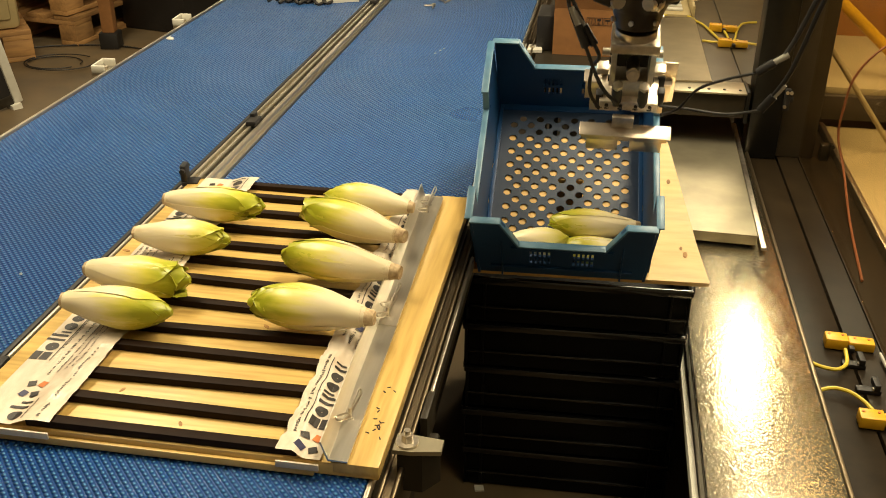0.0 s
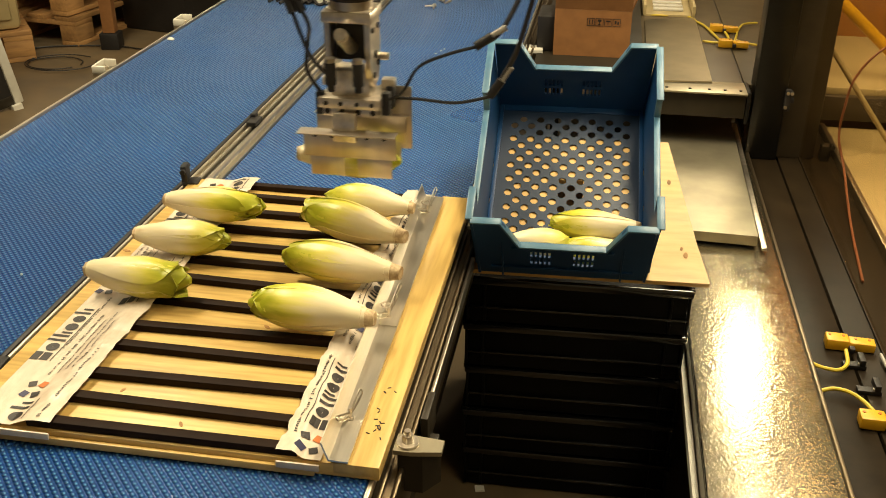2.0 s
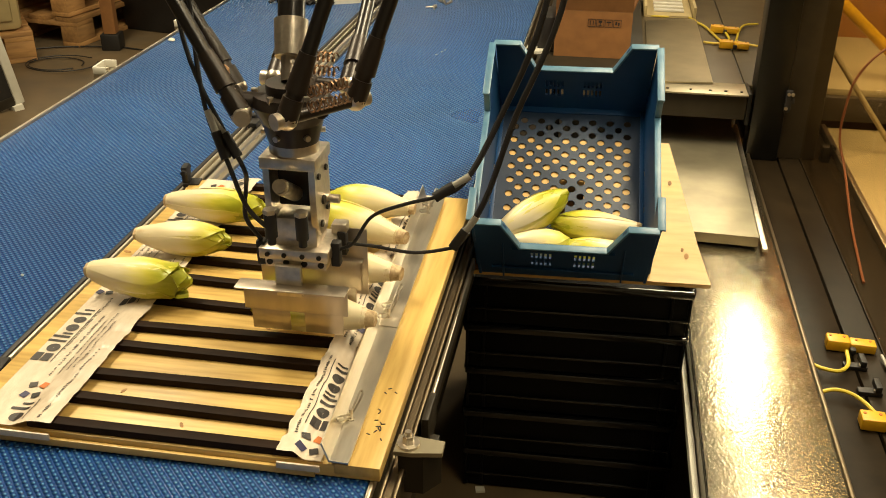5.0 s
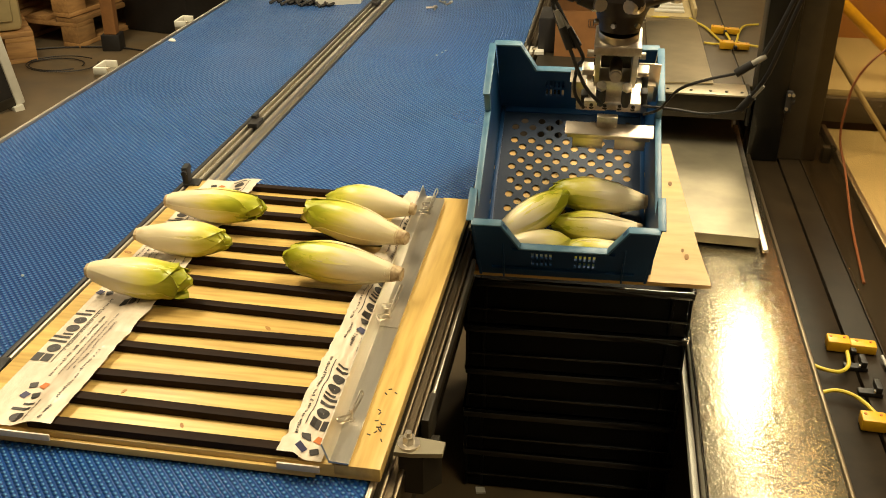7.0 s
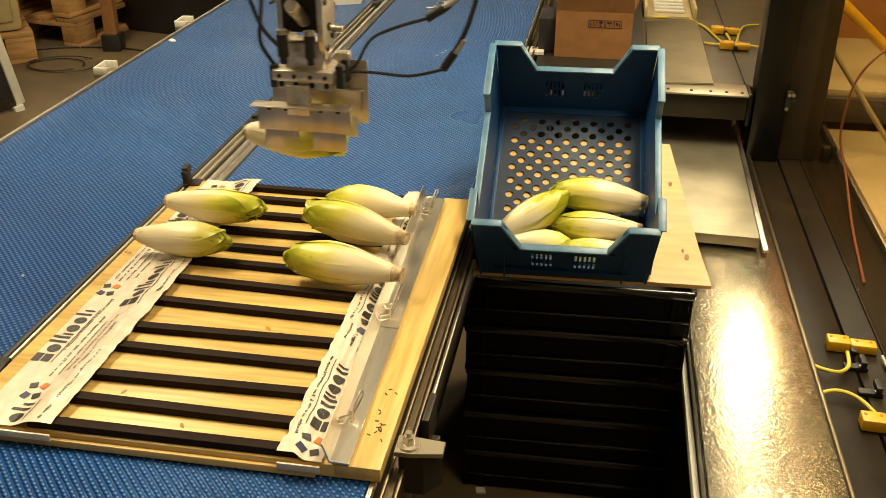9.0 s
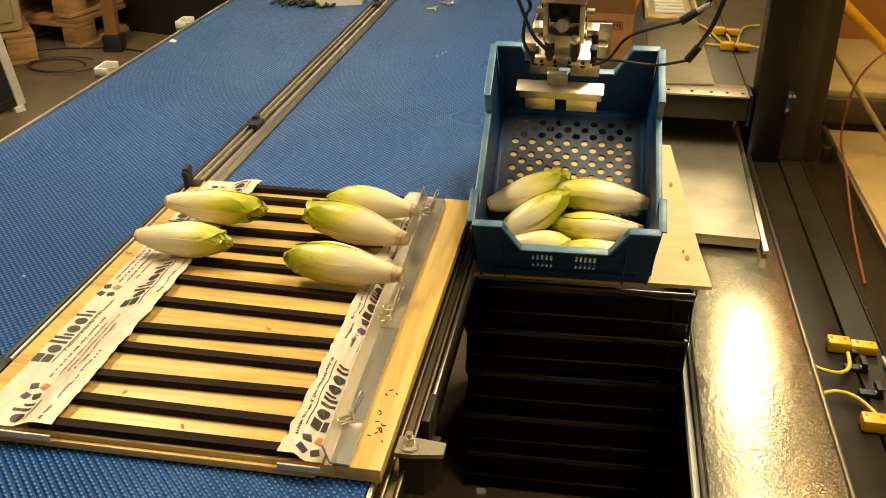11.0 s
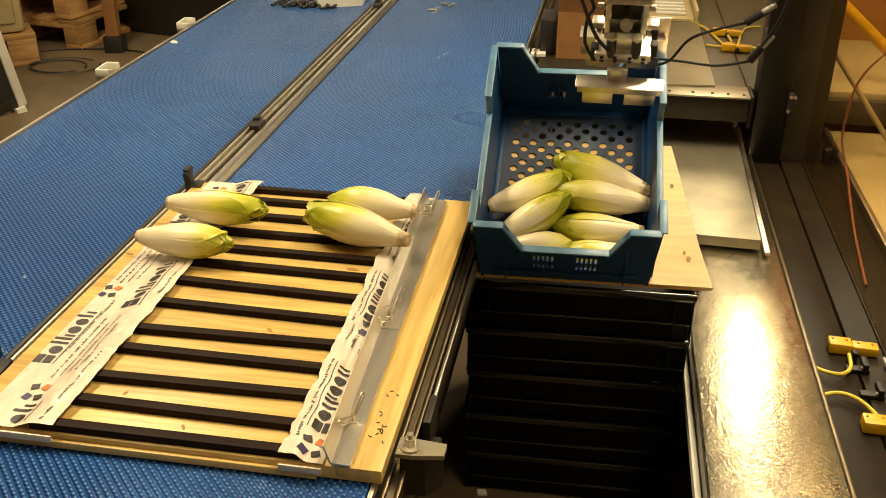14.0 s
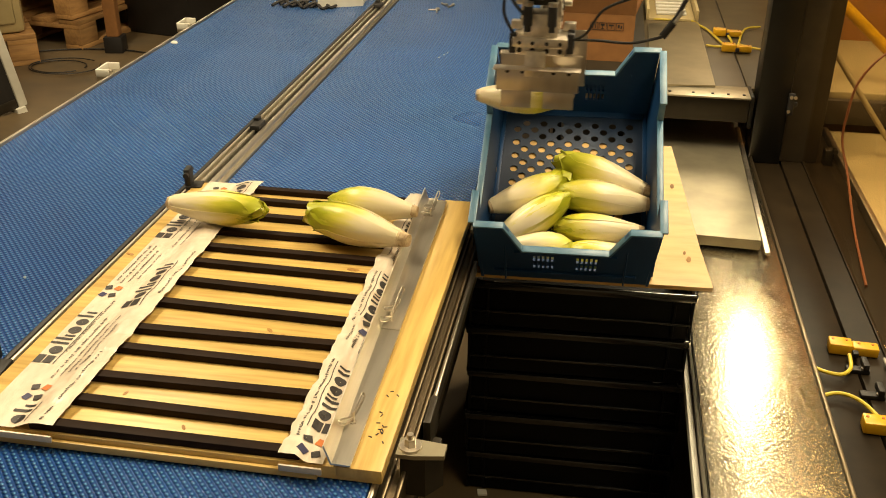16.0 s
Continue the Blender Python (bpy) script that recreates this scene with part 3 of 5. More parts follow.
for i in range(nx):
    for j in range(ny):
        cx, cy = x0 + (i + 0.5) * P, y0 + (j + 0.5) * P
        h = P / 2
        corner = i in (0, nx - 1) or j in (0, ny - 1)
        if (i + j) % 2 == 0 and not corner:
            rr = 0.0074
            sq = [(cx + h, cy + h * 0.414), (cx + h * 0.414, cy + h), (cx - h * 0.414, cy + h), (cx - h, cy + h * 0.414), (cx - h, cy - h * 0.414), (cx - h * 0.414, cy - h), (cx + h * 0.414, cy - h), (cx + h, cy - h * 0.414)]
            co = [(cx + h, cy + h), (cx - h, cy + h), (cx - h, cy - h), (cx + h, cy - h)]
            ho = [(cx + rr * c, cy + rr * s) for c, s in ring]
            for z, d in ((0.006, 1), (0.0045, -1)):
                for k in range(8):
                    k2 = (k + 1) % 8
                    f = [cv(*ho[k], z), cv(*sq[k], z), cv(*sq[k2], z), cv(*ho[k2], z)]
                    b.faces.new(f[::d])
                for n_, (p, q) in enumerate(((0, 1), (2, 3), (4, 5), (6, 7))):
                    f = [cv(*sq[p], z), cv(*co[n_], z), cv(*sq[q], z)]
                    b.faces.new(f[::d])
            for k in range(8):
                k2 = (k + 1) % 8
                b.faces.new((cv(*ho[k], 0.0045), cv(*ho[k], 0.006), cv(*ho[k2], 0.006), cv(*ho[k2], 0.0045)))
        else:
            g = h * 0.414
            oct_ = ((h, g), (h, h), (g, h), (-g, h), (-h, h), (-h, g), (-h, -g), (-h, -h), (-g, -h), (g, -h), (h, -h), (h, -g))
            for z, d in ((0.006, 1), (0.0045, -1)):
                b.faces.new([cv(cx + u, cy + v, z) for u, v in oct_][::d])
part("base", b, M_CRATEBASE, crate, "perforated crate base, darker and greyer than the walls")
b = BM()
for sx in (-1, 1):
    box(b, sx * 0.1345, 0.2, 0.006, 0.008, 0.392, 0.005, 0.001)
for y in (0.013, 0.3875):
    box(b, 0, y, 0.006, 0.2605, 0.016, 0.005, 0.001)
part("base_rim", b, M_CRATE, crate)


def end_wall(y, flip, name):
    """An end wall with two groups of slots and a lowered middle."""
    us = [-0.146, -0.115, -0.096]
    for g in (-0.037, 0.037):
        for k in range(5):
            c = g + (k - 2) * 0.0078
            us += [c - 0.0021, c + 0.0021]
    us += [0.096, 0.115, 0.146]
    us.sort()
    vs = [0.004, 0.040, 0.056, 0.062, 0.078, 0.094, 0.100]
    mids = [g + (k - 2) * 0.0078 for g in (-0.037, 0.037) for k in range(5)]
    slots = {i for i in range(len(us) - 1) if any(abs((us[i] + us[i + 1]) / 2 - c) < 0.0008 for c in mids)}
    bb = BM()

    def put(u, v, w):
        return Vector((u * (0.955 + 0.045 * v / 0.16), y + flip * (w + 0.010 * v / 0.16), v))

    lattice(bb, us, vs, lambda i, j: not (i in slots and j in (1, 3)), 0.0, 0.0045, put)
    top = [0.100, 0.130, 0.160]

    def put2(u, v, w):
        k = (v - 0.100) / 0.060
        s = 1 if u > 0 else -1
        inner = 0.072 + 0.026 * k
        uu = 0.146 if abs(u) > 0.14 else inner
        return Vector((s * uu * (0.955 + 0.045 * v / 0.16), y + flip * (w + 0.010 * v / 0.16), v))

    for s in (-1, 1):
        uu = [0.09, 0.146] if s > 0 else [-0.146, -0.09]
        lattice(bb, uu, top, lambda i, j: True, 0.0, 0.0045, put2)
    wall = part(name, bb, M_CRATE, crate)
    # rolled lip that follows the lowered middle
    bb = BM()
    yl = y + flip * 0.0125
    pts = [(-0.148, 0.163), (-0.102, 0.163), (-0.072, 0.101), (0.072, 0.101), (0.102, 0.163), (0.148, 0.163)]
    for (xa, za), (xb, zb) in zip(pts, pts[1:]):
        d = Vector((xb - xa, 0, zb - za))
        mm = Matrix.Translation(((xa + xb) / 2, yl, (za + zb) / 2)) @ Matrix.Rotation(-math.atan2(d.z, d.x), 4, "Y")
        box(bb, 0, 0, 0, d.length + 0.003, 0.013, 0.004, 0.0012, m=mm)
    part("lip", bb, M_CRATELIP, wall, "pale worn rim")
    bb = BM()
    for xx in (-0.100, 0.100):
        box(bb, xx, y + flip * 0.009, 0.055, 0.003, 0.006, 0.10, 0.001)
    box(bb, 0, y + flip * 0.010, 0.090, 0.17, 0.008, 0.003, 0.001)
    box(bb, 0, y + flip * 0.008, 0.030, 0.24, 0.006, 0.003, 0.001)
    part("rib", bb, M_CRATE, wall)
    if flip > 0:
        part("outer_skin", box(BM(), 0, y + 0.0165, 0.068, 0.168, 0.003, 0.038, 0.001), M_CRATE, wall, "outer skin behind the slots")


M_CRATELIP = material("scuffed_blue_plastic", (0.050, 0.135, 0.225), 0.38, 0, 0.3, 30, (0.11, 0.21, 0.29), wear=0.2)
end_wall(0.008, -1, "front_wall")
end_wall(0.392, 1, "rear_wall")
for sx, name in ((-1, "side_wall"), (1, "side_wall")):
    bb = BM()
    us = [0.0, 0.072, 0.088, 0.148, 0.164, 0.230, 0.246, 0.300, 0.400]
    vs = [0.004, 0.012, 0.036, 0.070, 0.118]

    def put(u, v, w, sx=sx):
        return Vector((sx * (0.138 + w + 0.010 * v / 0.16), u, v))

    lattice(bb, us, vs, lambda i, j: not (i in (1, 3, 5) and j == 0), 0.0, 0.0045, put)
    lattice(bb, [0.0, 0.030, 0.060], [0.118, 0.140, 0.162], lambda i, j: True, 0.0, 0.0045, put)
    lattice(bb, [0.275, 0.34, 0.400], [0.118, 0.140, 0.162], lambda i, j: True, 0.0, 0.0045, put)
    wall = part(name, bb, M_CRATE, crate)
    bb = BM()
    box(bb, sx * 0.151, 0.167, 0.1185, 0.011, 0.222, 0.004, 0.0012)
    box(bb, sx * 0.152, 0.030, 0.1635, 0.013, 0.066, 0.004, 0.0012)
    box(bb, sx * 0.152, 0.338, 0.1635, 0.013, 0.130, 0.004, 0.0012)
    for yy, zz in ((0.060, 0.141), (0.276, 0.141)):
        box(bb, sx * 0.151, yy, zz, 0.011, 0.004, 0.046, 0.001)
    part("lip", bb, M_CRATELIP, wall, "pale worn rim")
    bb = BM()
    for yy in (0.02, 0.11, 0.2, 0.29, 0.38):
        box(bb, sx * 0.1475, yy, 0.06, 0.006, 0.003, 0.11, 0.001)
    part("rib", bb, M_CRATE, wall)

for i in range(5):
    k = thing("black_crate", "dusty black plastic crate in a low stack", "crate",
              pose(-0.012 + (0.003, -0.002, 0.002, -0.003, 0)[i], 1.702 + (0.004, 0, 0.003, 0.001, 0)[i], 0.003 + i * 0.097, 0, 0, (1.4, 2.2, 1.8, 2.4, 2.0)[i]), "stacked black crates")
    for (cx, cy, sx, sy) in ((0, -0.195, 0.386, 0.006), (0, 0.195, 0.386, 0.006), (-0.193, 0, 0.006, 0.384), (0.193, 0, 0.006, 0.384)):
        part("side_wall", box(BM(), cx, cy, 0.040, sx, sy, 0.078, 0.001), M_BLACK, k)
    part("base", box(BM(), 0, 0, 0.003, 0.38, 0.384, 0.004), M_BLACK, k)
    for (cx, cy, sx, sy) in ((0, -0.198, 0.404, 0.012), (0, 0.198, 0.404, 0.012), (-0.199, 0, 0.012, 0.384), (0.199, 0, 0.012, 0.384)):
        part("rim", box(BM(), cx, cy, 0.086, sx, sy, 0.014, 0.0035), M_BLACKRIM, k, "shiny worn rim")
    for zz in (0.034,):
        part("ledge", box(BM(), 0, -0.2, zz, 0.392, 0.010, 0.005, 0.0018), M_BLACKRIM, k)
    for xx in (-0.165, 0.165, 0.196, -0.196):
        part("rib", box(BM(), xx, -0.200, 0.042, 0.005, 0.008, 0.076, 0.001), M_BLACK, k)

# ---- table on the other side ----
table = thing("steel_table", "low table topped with shiny galvanised sheet", "table")
part("top", box(BM(), 0.308, 1.55, 0.355, 0.204, 2.2, 0.010, 0.002), M_GALV, table, "shiny galvanised sheet top")
part("edge_strip", box(BM(), 0.414, 1.55, 0.354, 0.007, 2.2, 0.018, 0.002), M_RAILDARK, table)
part("skirt", box(BM(), 0.209, 1.55, 0.285, 0.006, 2.2, 0.12), M_RAIL, table)
part("flange", box(BM(), 0.199, 1.55, 0.30, 0.010, 2.2, 0.02, 0.001), M_WHITE, table, "white edge profile")
for y in (0.6, 1.9, 2.5):
    part("leg", box(BM(), 0.30, y, 0.175, 0.05, 0.05, 0.35, 0.003), M_DARKSTEEL, table)
plate = thing("loose_plate", "worn steel cover plate with a folded edge on the table", "plate", pose(0.0, 0, 0.3655))
b = BM()
prism(b, ((0.125, 1.962), (0.370, 1.952), (0.384, 2.74), (0.125, 2.72)), 0.020, 0.024)
part("sheet", b, M_PLATE, plate)
b = BM()
box(b, 0.2475, 1.960, 0.0095, 0.244, 0.003, 0.019, rz=-2.3)
part("fold", b, M_PLATE, plate)
part("fold", box(BM(), 0.3765, 2.348, 0.0095, 0.003, 0.78, 0.019, rz=-1.0), M_PLATE, plate)
part("edge_bar", box(BM(), 0.390, 2.33, 0.004, 0.012, 0.80, 0.008, 0.001, rz=-1.0), M_STEEL, plate, "bright steel edge bar")

deck = thing("machine_deck", "dark steel machine base with a door groove", "machine base")
part("plinth", box(BM(), 0.457, 1.75, 0.172, 0.072, 2.3, 0.344, 0.002), M_DECK, deck)
part("plinth", box(BM(), 0.695, 1.75, 0.172, 0.394, 2.3, 0.344, 0.002), M_DECK, deck)
part("groove", box(BM(), 0.4955, 1.75, 0.166, 0.0045, 2.3, 0.332), M_INK, deck, "dark gap")
post = thing("frame_post", "dark steel frame post on the machine base", "post", pose(0.438, 2.572, 0))
part("column", box(BM(), 0.0105, 0, 1.572, 0.083, 0.080, 2.456, 0.004), M_BLACKPAINT, post, "black square column")
part("column", box(BM(), 0.103, 0.020, 1.572, 0.100, 0.070, 2.456, 0.004), M_BROWNSTEEL, post, "dull brown column")
b = BM()
box(b, 0.054, -0.046, 0.516, 0.016, 0.012, 0.060, 0.003)
box(b, 0.061, -0.046, 0.516, 0.018, 0.008, 0.014, 0.002)
part("hinge_block", b, M_RUBBER, post, "small black hinge block")
for x, z in ((0.052, 0.536), (0.062, 0.536), (0.050, 0.498)):
    b = BM()
    rod(b, (x, -0.050, z), (x, -0.056, z), 0.0045, seg=10)
    part("bolt", b, M_STEEL, post, "bright bolt")
fixture = thing("light_bar", "black light bar fixed to the frame post", "light bar", bar.matrix_world @ pose(0, 0, 0.004))
part("housing", box(BM(), 0, 0, 0.012, 0.125, 0.512, 0.022, 0.003), M_BLACKPAINT, fixture)
for s in (-1, 1):
    part("end_cap", box(BM(), 0, s * 0.260, 0.010, 0.125, 0.006, 0.026, 0.002), M_DARKSTEEL, fixture)
beam = thing("cross_beam", "dark steel cross beam with a rusty ledge", "beam")
part("bar", box(BM(), 0.21, 2.545, 0.4985, 0.35, 0.09, 0.065, 0.003), M_DARKSTEEL, beam)
part("ledge", box(BM(), 0.21, 2.540, 0.5335, 0.352, 0.10, 0.005, 0.001), M_PLATE, beam)
part("end_cap", box(BM(), 0.391, 2.548, 0.495, 0.010, 0.10, 0.085, 0.002), M_BLACKPAINT, beam, "black end cap")
for x in (0.18, 0.24, 0.29, 0.33, 0.37):
    b = BM()
    rod(b, (x, 2.515, 0.536), (x, 2.515, 0.5385), 0.004, seg=8)
    part("rivet", b, M_DARKSTEEL, beam)
b = BM()
prism(b, ((0.130, 2.555), (0.301, 2.572), (0.300, 3.28), (0.135, 3.22)), 0.5375, 0.5415)
solid("cover_plate", b, M_SHEET, "bare steel plate lying on the cross beam", "plate")
slat = thing("slatted_chute", "cream slatted metal chute behind the cover plate", "chute")
part("bed", box(BM(), 0.215, 3.95, 0.5385, 0.15, 1.3, 0.007), M_CREAM, slat)
for x in (0.135, 0.297):
    part("side_cheek", box(BM(), x, 3.95, 0.5535, 0.010, 1.3, 0.037, 0.002), M_CREAM, slat)
for k in range(22):
    part("slat", box(BM(), 0.215, 3.36 + k * 0.05, 0.5465, 0.10, 0.024, 0.008, 0.002), M_WHITE, slat)
for y in (4.34, 4.55):
    part("leg", box(BM(), 0.215, y, 0.2675, 0.12, 0.04, 0.535), M_DARKSTEEL, slat)

shelf = thing("dark_shelf", "dark steel shelf beside the belt", "shelf")
part("top", box(BM(), -0.03, 3.05, 0.550, 0.30, 0.95, 0.012, 0.002), M_DARKSTEEL, shelf)
for x, y in ((-0.15, 2.65), (0.09, 2.65), (-0.15, 3.45), (0.09, 3.45)):
    part("leg", box(BM(), x, y, 0.272, 0.03, 0.03, 0.544), M_DARKSTEEL, shelf)
cb = thing("cardboard_box", "open brown cardboard box with handling symbols", "box", pose(-0.028, 2.80, 0.5565))
for (cx, cy, sx, sy) in ((0, -0.10, 0.212, 0.004), (0, 0.10, 0.212, 0.004), (-0.104, 0, 0.004, 0.196), (0.104, 0, 0.004, 0.196)):
    part("side_panel", box(BM(), cx, cy, 0.065, sx, sy, 0.13), M_CARD, cb)
part("bottom", box(BM(), 0, 0, 0.002, 0.204, 0.196, 0.004), M_CARD, cb)
o = part("flap", box(BM(), 0, 0, 0.045, 0.212, 0.003, 0.09), M_CARD, cb)
o.matrix_basis = pose(0, -0.10, 0.131, 14)
o = part("flap", box(BM(), 0, 0, 0.045, 0.196, 0.003, 0.09), M_CARD, cb)
o.matrix_basis = pose(0.104, 0, 0.131, 20, 0, 90)
o = part("flap", box(BM(), 0, 0, 0.05, 0.212, 0.003, 0.10), M_CARD, cb)
o.matrix_basis = pose(0, 0.10, 0.131, -12)
for k in range(4):
    b = BM()
    x = -0.005 + k * 0.0235
    for dx, dz, sx, sz in ((0, 0.010, 0.021, 0.0012), (0, -0.010, 0.021, 0.0012), (-0.010, 0, 0.0012, 0.021), (0.010, 0, 0.0012, 0.021)):
        box(b, x + dx, -0.1026, 0.098 + dz, sx, 0.0006, sz)
    if k == 0:
        for dx in (-0.004, 0.004):
            box(b, x + dx, -0.1026, 0.098, 0.002, 0.0006, 0.013)
    elif k == 1:
        box(b, x, -0.1026, 0.1025, 0.010, 0.0006, 0.006), box(b, x, -0.1026, 0.096, 0.002, 0.0006, 0.008), box(b, x, -0.1026, 0.0915, 0.008, 0.0006, 0.002)
    elif k == 2:
        box(b, x, -0.1026, 0.1015, 0.013, 0.0006, 0.004), box(b, x, -0.1026, 0.096, 0.0015, 0.0006, 0.009)
    else:
        box(b, x - 0.003, -0.1026, 0.099, 0.005, 0.0006, 0.009), box(b, x + 0.004, -0.1026, 0.097, 0.004, 0.0006, 0.009)
    part("handling_symbol", b, M_INK, cb, "black printed handling symbol")
b = BM()
box(b, 0, 0, 0.05, 0.05, 0.14, 0.10, 0.004)
solid("dark_bin", b, M_RUBBER, "small black plastic bin beside the cardboard box", "bin", m=pose(-0.158, 2.80, 0.5565))

def yellow_connector(m, n, label):
    k = thing("safety_switch", label, "safety switch", m, "yellow safety switches")
    part("body", box(BM(), -0.021, 0, 0.012, 0.040, 0.030, 0.022, 0.003), M_YELLOW, k)
    part("body", box(BM(), 0.023, 0.001, 0.010, 0.046, 0.026, 0.018, 0.003), M_YELLOW, k)
    for x in (-0.034, -0.010, 0.012, 0.036):
        b = BM()
        rod(b, (x, 0.004, 0.018), (x, 0.004, 0.0242 if x < 0 else 0.0202), 0.0028, seg=8)
        part("screw", b, M_INK_ORANGE, k)
    part("plug", box(BM(), 0.004, -0.020, 0.010, 0.010, 0.014, 0.010, 0.002), M_RUBBER, k, "black plug")
    return k


yellow_connector(pose(0.494, 1.598, 0.3445, 0, 0, -3), 0, "yellow-orange safety switch on the dark machine base")
yellow_connector(pose(0.506, 1.362, 0.3445, 0, 0, -2), 1, "yellow-orange safety switch with a yellow lead")
yellow_connector(pose(0.388, 2.945, 0.5365, 0, 0, -2), 1, "yellow safety switch far along the machine")
yellow_connector(pose(0.376, 3.125, 0.5365, 0, 0, -4), 1, "yellow safety switch far along the machine")
for pts, mat, nm in (([(0.417, 1.524, 0.352), (0.432, 1.505, 0.357), (0.458, 1.500, 0.358), (0.478, 1.525, 0.357), (0.485, 1.572, 0.356)], M_YCABLE, "yellow"),
                     ([(0.416, 1.437, 0.352), (0.440, 1.442, 0.357), (0.466, 1.432, 0.358), (0.486, 1.405, 0.357), (0.500, 1.360, 0.357)], M_YCABLE, "yellow"),
                     ([(0.545, 1.57, 0.355), (0.552, 1.50, 0.352), (0.575, 1.45, 0.35), (0.62, 1.42, 0.35)], M_GREYCABLE, "grey"),
                     ([(0.306, 3.225, 0.540), (0.325, 3.17, 0.541), (0.345, 3.07, 0.541), (0.362, 2.985, 0.541), (0.372, 2.955, 0.543)], M_YCABLE, "yellow"),
                     ([(0.305, 2.985, 0.541), (0.335, 2.975, 0.541), (0.365, 2.985, 0.541), (0.385, 3.03, 0.541), (0.378, 3.11, 0.545)], M_YCABLE, "yellow"),
                     ([(0.395, 2.97, 0.545), (0.408, 3.04, 0.541), (0.425, 3.14, 0.541), (0.450, 3.22, 0.541), (0.495, 3.245, 0.541)], M_YCABLE, "yellow"),
                     ([(0.400, 3.00, 0.545), (0.430, 2.985, 0.541), (0.470, 2.965, 0.541)], M_YCABLE, "yellow"),
                     ([(0.142, 3.305, 0.5385), (0.20, 3.30, 0.5385), (0.27, 3.315, 0.5385), (0.306, 3.225, 0.5385)], M_YCABLE, "yellow")):
    solid("cable", tube(BM(), pts, 0.0036 if mat is M_YCABLE else 0.003), mat, nm + " round cable lead", "cable", group="loose cable leads")
for x, y in ((0.497, 1.535), (0.506, 1.458)):
    k = thing("door_latch", "small black latch bracket at the door gap", "latch", pose(x, y, 0.3445), "door latches")
    part("foot", box(BM(), -0.004, 0, 0.004, 0.040, 0.016, 0.008, 0.001), M_RUBBER, k)
    part("arm", box(BM(), 0.008, 0.006, 0.014, 0.010, 0.030, 0.012, 0.001), M_RUBBER, k)
    b = BM()
    rod(b, (0.004, -0.004, 0.008), (0.004, -0.004, 0.012), 0.004, seg=8)
    part("screw", b, M_STEEL, k, "bright screw")

# far deck that carries the rear switches, seen between chute and post
fd = thing("rear_deck", "dull brown table behind the cross beam", "machine base")
part("top", box(BM(), 0.2175, 3.42, 0.528, 0.330, 1.66, 0.014, 0.002), M_REARDECK, fd)
part("top", box(BM(), 0.489, 3.42, 0.526, 0.202, 1.66, 0.014, 0.002), M_REARDECK, fd)
part("groove", box(BM(), 0.385, 3.42, 0.526, 0.004, 1.66, 0.008), M_INK, fd, "dark gap")
part("skirt", box(BM(), 0.32, 4.24, 0.26, 0.52, 0.02, 0.52, 0.002), M_REARDECK, fd)
for x in (0.34, 0.47, 0.60):
    part("panel", box(BM(), x, 4.40, 0.85, 0.122, 0.03, 1.70, 0.004), M_CREAM, fd, "pale upright panel")

# neighbouring machine behind the clear guard
nb = thing("neighbour_machine", "cream and orange machine behind the clear guard", "machine")
part("table_top", box(BM(), 1.02, 2.15, 0.352, 0.72, 1.28, 0.016, 0.002), M_CREAM, nb, "dusty cream table top")
part("rim", box(BM(), 0.652, 2.15, 0.352, 0.014, 1.30, 0.03, 0.002), M_RAIL, nb)
part("plinth", box(BM(), 1.15, 2.15, 0.172, 0.46, 1.2, 0.34), M_DECK, nb)
part("rear_bar", box(BM(), 1.02, 2.80, 0.420, 0.80, 0.05, 0.070, 0.003), M_BROWNSTEEL, nb, "dull brown cross bar")
part("shelf", box(BM(), 1.05, 3.10, 0.462, 0.86, 0.60, 0.024, 0.003), M_CREAM, nb)
part("cabinet", box(BM(), 1.17, 3.85, 0.90, 1.10, 0.50, 1.1, 0.006), M_BROWNPANEL, nb, "orange-brown painted housing")
for z in (0.62, 0.86):
    part("bar", box(BM(), 1.16, 3.59, z, 0.80, 0.02, 0.03, 0.002), M_PALLET, nb)
b = BM()
rod(b, (0.573, 2.9, 0.773), (0.95, 2.9, 0.451), 0.016)
part("boom", b, M_YELLOW, nb, "yellow-orange slanted bar")
b = BM()
rod(b, (0.575, 2.6, 0.663), (0.80, 2.6, 0.372), 0.007)
part("strut", b, M_CREAM, nb)
b = BM()
tube(b, [(0.76, 2.4, 0.76), (0.664, 2.4, 0.694), (0.616, 2.4, 0.622), (0.605, 2.4, 0.542), (0.606, 2.4, 0.468), (0.622, 2.35, 0.400), (0.612, 2.20, 0.358), (0.601, 2.10, 0.350), (0.590, 2.00, 0.349), (0.575, 1.86, 0.349)], 0.0032, 6)
part("hose", b, M_REDHOSE, nb, "thin red-brown hose")
b = BM()
box(b, 0.618, 2.56, 0.366, 0.024, 0.03, 0.044, 0.003)
rod(b, (0.63, 2.55, 0.39), (0.63, 2.53, 0.39), 0.006, seg=10)
part("hinge", b, M_DARKSTEEL, nb)
guard = thing("guard_panel", "clear smoky polycarbonate guard panel", "guard panel")
gp = part("pane", box(BM(), 0.556, 1.75, 1.30, 0.005, 1.62, 1.90, 0.001), M_GLASS, guard)
gp.visible_shadow = False
part("bottom_channel", box(BM(), 0.556, 1.75, 0.3470, 0.007, 1.62, 0.005, 0.001), M_DECK, guard)

